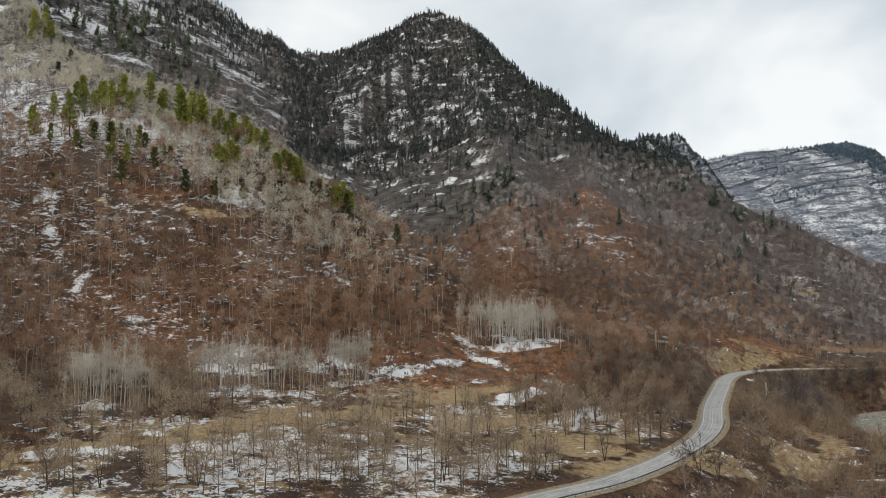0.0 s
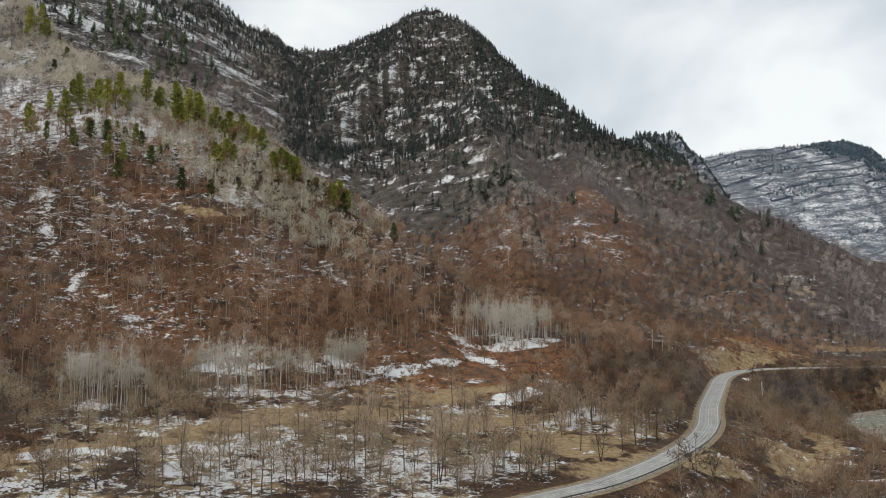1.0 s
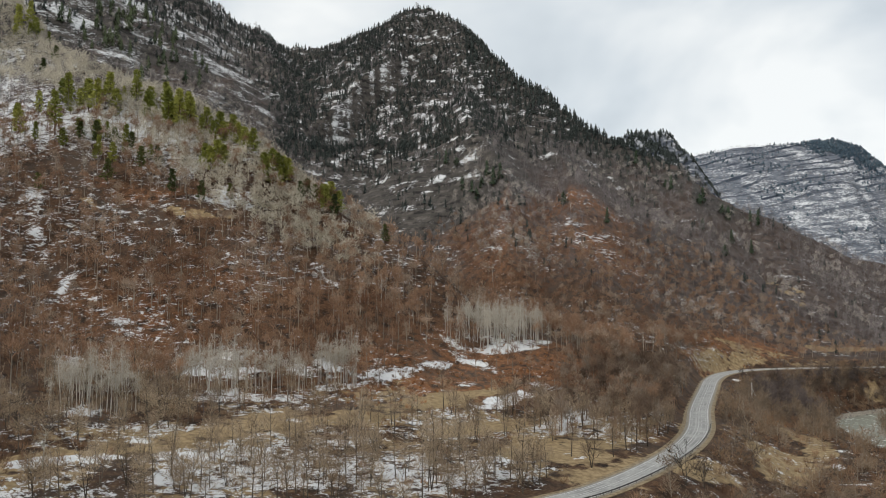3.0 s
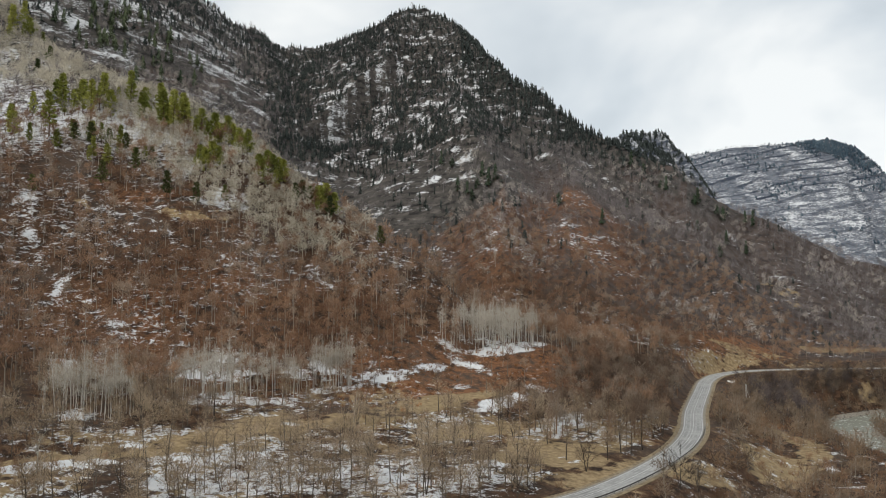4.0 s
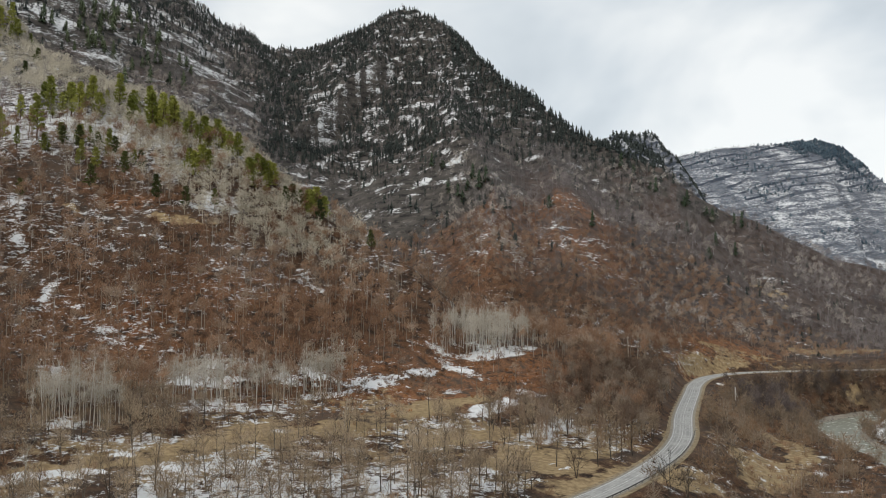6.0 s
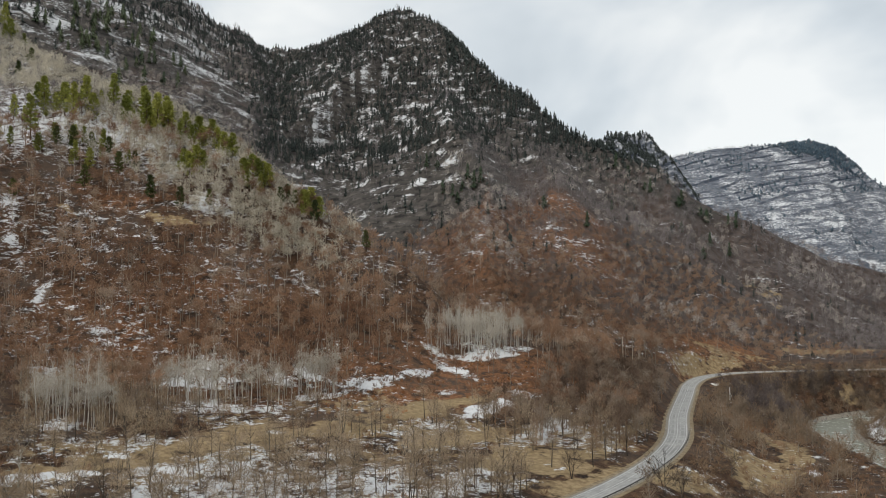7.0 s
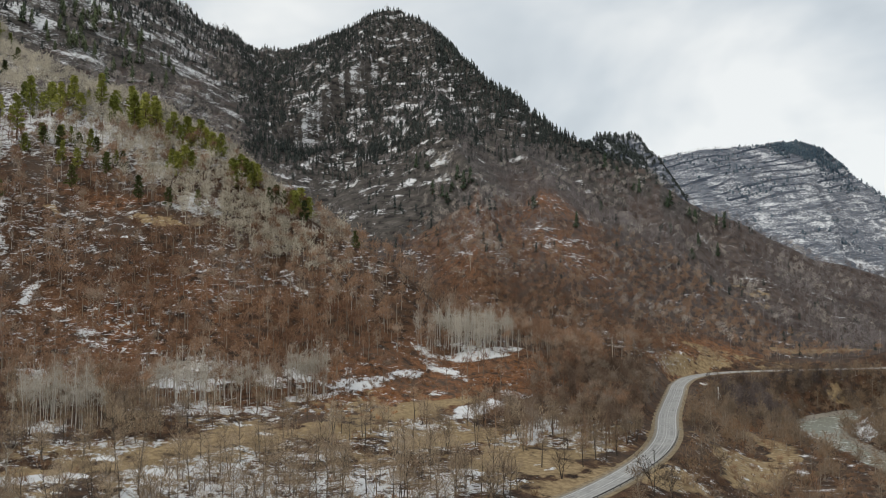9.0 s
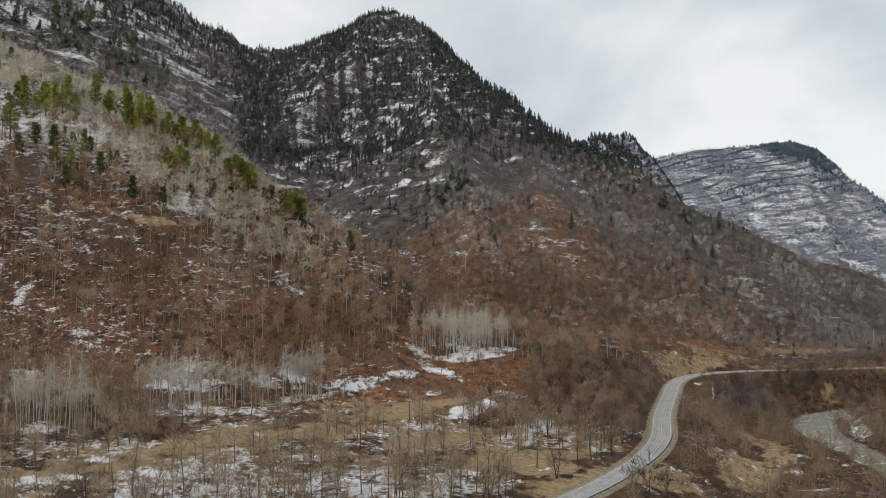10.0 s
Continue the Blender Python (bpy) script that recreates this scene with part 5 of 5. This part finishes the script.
FLANK_FIR_SPOTS = [(16, 698), (25, 699), (35, 687), (20, 684), (30, 708), (7, 710), (-9, 771), (2, 762), (41, 688), (95, 663), (130, 651), (241, 869), (246, 864), (269, 836), (274, 842), (297, 847), (302, 843), (305, 851), (332, 857), (337, 850), (342, 862), (250, 770), (216, 905), (228, 893), (286, 790), (262, 742), (310, 800), (186, 800)]
DARK_PINE_SPOTS = [(-317, 591), (-309, 559), (-225, 451), (-214, 448), (-206, 454), (-194, 450), (-195, 423), (-182, 437), (-177, 448), (-158, 421), (-142, 422), (-127, 427), (-227, 410), (-92, 450), (-89, 457), (-84, 455), (-79, 456), (-71, 446), (-40, 441)]
plant(pines, [(x, y, float(lie(x, y))) for x, y in PINE_SPOTS], 34, 1.5, 2.0)
crest_pines = [tree_thing("pine_tree", pine(740 + i, t, b, r, 46, 16), PINE_BARK, PINE, lab, "pine", "pines on the left spur")
               for i, (t, b, r, lab) in enumerate(((11.5, 0.06, 4.2, "broad yellow-green pine on the spur's crest"), (9.5, 0.04, 4.4, "bushy yellow-green pine among pale leafless trees")))]
plant(crest_pines, [(x, y, float(lie(x, y))) for x, y in CREST_PINE_SPOTS], 37, 1.25, 1.7)
pine_sites = sites(16, (-400, 395), (0, 660), 5.4, lambda x, y, z: 0.2 * np.max([blob(x, y, *c) for c in PINE_CLUMPS], axis=0))
for i, (x, y, z) in enumerate(pine_sites[:200]):
    copy_thing(pines[i % 4], Matrix()).matrix_basis = pose(x, y, z, 0, 0, 77 * i) @ Matrix.Scale(0.7 + 0.6 * ((i * 0.618) % 1), 4)
dark_pines = [tree_thing("pine_tree", pine(720 + i, t, b, r * 1.4, 34, 15), PINE_BARK, DARK_PINE, lab, "pine", "pines on the left spur")
              for i, (t, b, r, lab) in enumerate(((12.5, 0.15, 2.5, "dark green pine on the russet slope of the spur"), (14.0, 0.28, 2.3, "dark green pine above a snowy ledge")))]
plant(dark_pines, [(x, y, float(lie(x, y))) for x, y in DARK_PINE_SPOTS], 36, 0.85, 1.25)


# firs that stand out singly on the mountain's flank
flank_firs = [tree_thing("fir_tree", (fir_trunk(t), fir(760 + i, t, 10, 8, r, 0.6)), PINE_BARK, FIR_GREEN, lab, "fir", "firs on the mountain flank")
              for i, (t, r, lab) in enumerate(((15, 3.1, "dark green fir on the grey-brown mountain flank"), (12, 3.5, "broad dark fir among leafless trees")))]
plant(flank_firs, [(x, y, float(lie(x, y))) for x, y in FLANK_FIR_SPOTS], 38, 0.9, 1.4)


# dark trees that stand singly on the clearing beside the road
clearing_trees = [tree_thing("bare_tree", bare_tree(660 + i, t, sp, 0.22, 11, 4, 5, 0.07, 0.8, stems=st, girth=0.018, reach=(0.22, 0.4), puff=800, spray=(0.35, 0.8)), DARK_BARK, DARK_TWIG, lab, "tree", "leafless trees on the clearing")
                  for i, (t, sp, st, lab) in enumerate(((10.0, 2.7, 1, "dark-trunked leafless tree on the grassy clearing"), (8.5, 3.0, 2, "dark twin-stemmed leafless tree on dry grass"), (11.0, 2.5, 1, "tall dark leafless tree by a snow patch")))]
CLEARING = [(7.8, 205.8), (39, 222.5), (34.8, 232.5), (10.5, 210.5), (16, 201), (20, 202), (48, 236), (21, 256), (19, 288), (36, 267), (32, 268), (54, 245), (58, 248), (42, 294), (77, 280), (13, 218), (22, 219), (47, 262), (63, 254)]
plant(clearing_trees, [(x, y, float(lie(x, y))) for x, y in CLEARING], 35, 0.85, 1.15)


# a pale tree with stiff upswept limbs at the wood's edge
pale_tree = tree_thing("bare_tree", bare_tree(670, 10.0, 4.2, 0.12, 15, 3, 4, 0.08, 0.45, girth=0.02, reach=(0.2, 0.35)), PALE_TREE, PALE_TREE, "pale grey leafless tree with stiff spreading limbs among shrubs", "tree", "leafless trees on the valley floor")
pale_tree.matrix_basis = pose(-104, 194, float(lie(-104, 194)), 0, 3, 20)


# the dark gnarled tree on the near side of the road
gnarled = tree_thing("bare_tree", bare_tree(650, 8.5, 3.6, 0.2, 9, 3, 6, 0.09, 0.55, stems=2), DARK_BARK, DARK_BARK, "dark gnarled leafless tree leaning over the road's edge", "tree", "leafless trees on the valley floor")
gnarled.matrix_basis = pose(63, 213, float(lie(63, 213)), 0, -6, 40) @ Matrix.Scale(1.2, 4)
copy_thing(gnarled, Matrix()).matrix_basis = pose(69, 216, float(lie(69, 216)), 3, 5, 190) @ Matrix.Scale(0.95, 4)


# ---- poles, posts and the guard rail ----
def box_mesh(name, size, material, bevel=0.03):
    bm = bmesh.new()
    bmesh.ops.create_cube(bm, size=1.0, matrix=Matrix.Diagonal((*size, 1)) @ Matrix.Translation((0, 0, 0.5)))
    bmesh.ops.bevel(bm, geom=bm.edges[:], offset=bevel, segments=1, affect="EDGES")
    me = bpy.data.meshes.new(name)
    bm.to_mesh(me)
    bm.free()
    me.materials.append(material)
    return me


def tube_mesh(name, pts, radii, material, k=10):
    b = Bits()
    b.tube(pts, radii, k)
    v, f = b.arrays()
    return flat_mesh(name, v, f, material, True)


def utility_pole(x, y, tall, lean, turn, label):
    ob = tagged(new("utility_pole"), label, "utility pole")
    part("pole", tube_mesh("pole", [(0, 0, -0.5), (0, 0, tall)], (0.22, 0.15), WOOD), ob)
    arm = part("crossarm", box_mesh("crossarm", (1.7, 0.12, 0.12), WOOD), ob)
    arm.location = (0, 0.14, tall - 0.7)
    for dx in (-0.7, 0.0, 0.7):
        ins = part("insulator", tube_mesh("insulator", [(0, 0, 0), (0, 0, 0.1), (0, 0, 0.22)], (0.05, 0.07, 0.03), CONCRETE, 8), arm, "pale ceramic insulator")
        ins.location = (dx, 0, 0.12)
    ob.matrix_basis = pose(x, y, float(lie(x, y)), 0, lean, turn)


utility_pole(-33, 264, 10.5, 6, 0, "weathered leaning wooden utility pole on the clearing")
utility_pole(106, 433, 16.5, -1, 30, "weathered wooden utility pole above the road")
utility_pole(374, 622, 15.0, 0, 35, "dark wooden utility pole with a crossarm beyond the road")


def road_frame(s):
    """Place on the road's centre line at the share s of its length, and the way it runs there."""
    n = len(ROAD_FINE)
    i = min(n - 2, int(s * (n - 1)))
    a, b = ROAD_FINE[i], ROAD_FINE[i + 1]
    w = s * (n - 1) - i
    d = Vector((b[0] - a[0], b[1] - a[1], 0)).normalized()
    return Vector((a[0] + (b[0] - a[0]) * w, a[1] + (b[1] - a[1]) * w, a[2] + (b[2] - a[2]) * w)), d

# ---- guard rail along the outside of the bend ----
def guard_rail(s0, s1, offset, posts):
    ob = tagged(new("guard_rail"), "low dull steel guard rail along the road's outer edge", "guard rail")
    n = len(ROAD_FINE)
    line = [(p[0], p[1], p[2]) for p in ROAD_FINE]
    v, f = ribbon(line, offset, 0.10, 0.78, 0.34, (s0, s1))
    part("beam", flat_mesh("beam", v, f, STEEL), ob)
    me = box_mesh("post", (0.14, 0.14, 1.1), STEEL, 0.01)
    for k in range(posts):
        p, d = road_frame(s0 + (s1 - s0) * (k + 0.5) / posts)
        post = part("post", me, ob)
        post.matrix_basis = Matrix.Translation((p.x + d.y * (offset + 0.14), p.y - d.x * (offset + 0.14), p.z - 0.45)) @ Matrix.Rotation(math.atan2(d.y, d.x), 4, "Z")


def share_at(y):
    """Share of the road's length at which its centre line passes y, on the stretch that runs north."""
    return next(i for i, p in enumerate(ROAD_FINE) if p[1] > y) / (len(ROAD_FINE) - 1)


guard_rail(share_at(185), share_at(300), 4.15, 32)


# ---- post by the bend ----
def braced_post(x, y):
    ob = tagged(new("concrete_post"), "pale concrete post with a slanting brace beside the road bend", "post")
    part("shaft", box_mesh("shaft", (0.5, 0.5, 7.4), CONCRETE, 0.04), ob)
    brace = part("brace", box_mesh("brace", (0.22, 0.22, 5.6), CONCRETE, 0.03), ob)
    brace.matrix_basis = pose(2.3, 0, 0.1, 0, -24, 0)
    ob.matrix_basis = pose(x, y, float(lie(x, y)) - 0.2, 0, 0, 15)


braced_post(164, 428)


def fallen_slab(x, y):
    """A broken concrete panel that lies tilted on the bank, with a stump of its frame."""
    ob = tagged(new("concrete_slab"), "pale broken concrete slab lying tilted beside the road bend", "concrete slab")
    part("panel", box_mesh("panel", (4.6, 1.5, 0.35), CONCRETE, 0.06), ob).matrix_basis = pose(0, 0, 0.5, 38, 8, 0)
    part("stump", box_mesh("stump", (0.4, 0.4, 1.5), CONCRETE, 0.05), ob).matrix_basis = pose(1.6, 0.7, 0, 0, 10, 20)
    ob.matrix_basis = pose(x, y, float(lie(x, y)) - 0.1, 0, 0, -28)


fallen_slab(166, 456)


def delineator(x, y):
    ob = tagged(new("delineator_post"), "small white roadside marker post in dry grass", "marker post", "marker posts along the road")
    part("shaft", box_mesh("shaft", (0.16, 0.12, 1.05), PAINT, 0.02), ob)
    part("band", box_mesh("band", (0.17, 0.13, 0.2), STEEL, 0.01), ob, "dark band").location = (0, 0, 0.7)
    ob.matrix_basis = pose(x, y, float(lie(x, y)) - 0.05)


for s in (0.02, 0.35, 0.7):
    p, d = road_frame(share_at(300) + s * (share_at(460) - share_at(300)))
    delineator(p.x + d.y * 5.2, p.y - d.x * 5.2)


# ---- stones of the river bed ----
def stone(seed):
    bm = bmesh.new()
    bmesh.ops.create_icosphere(bm, subdivisions=1, radius=1.0)
    rng = random.Random(seed)
    for v in bm.verts:
        v.co = v.co * rng.uniform(0.75, 1.2)
        v.co.z *= 0.65
    bm.verts.ensure_lookup_table()
    out = np.array([v.co[:] for v in bm.verts], np.float32), np.array([[v.index for v in f.verts] for f in bm.faces], np.int32)
    bm.free()
    return out


def bank_want(x, y, z):
    d, (half,), _ = near_line(x, y, RIVER)
    return 0.4 * step(half - 2, half + 1, d) * step(half + 6, half + 2, d) + 0.02 * step(half, half - 2, d)


bank = sites(17, (150, 250), (420, 560), 2.0, bank_want)
spread_out("river_stones", [stone(i) for i in range(4)], bank, np.random.default_rng(9).uniform(0.25, 0.9, len(bank)), STONE, 41, "rounded grey and tan boulders along the river bank", "stones")
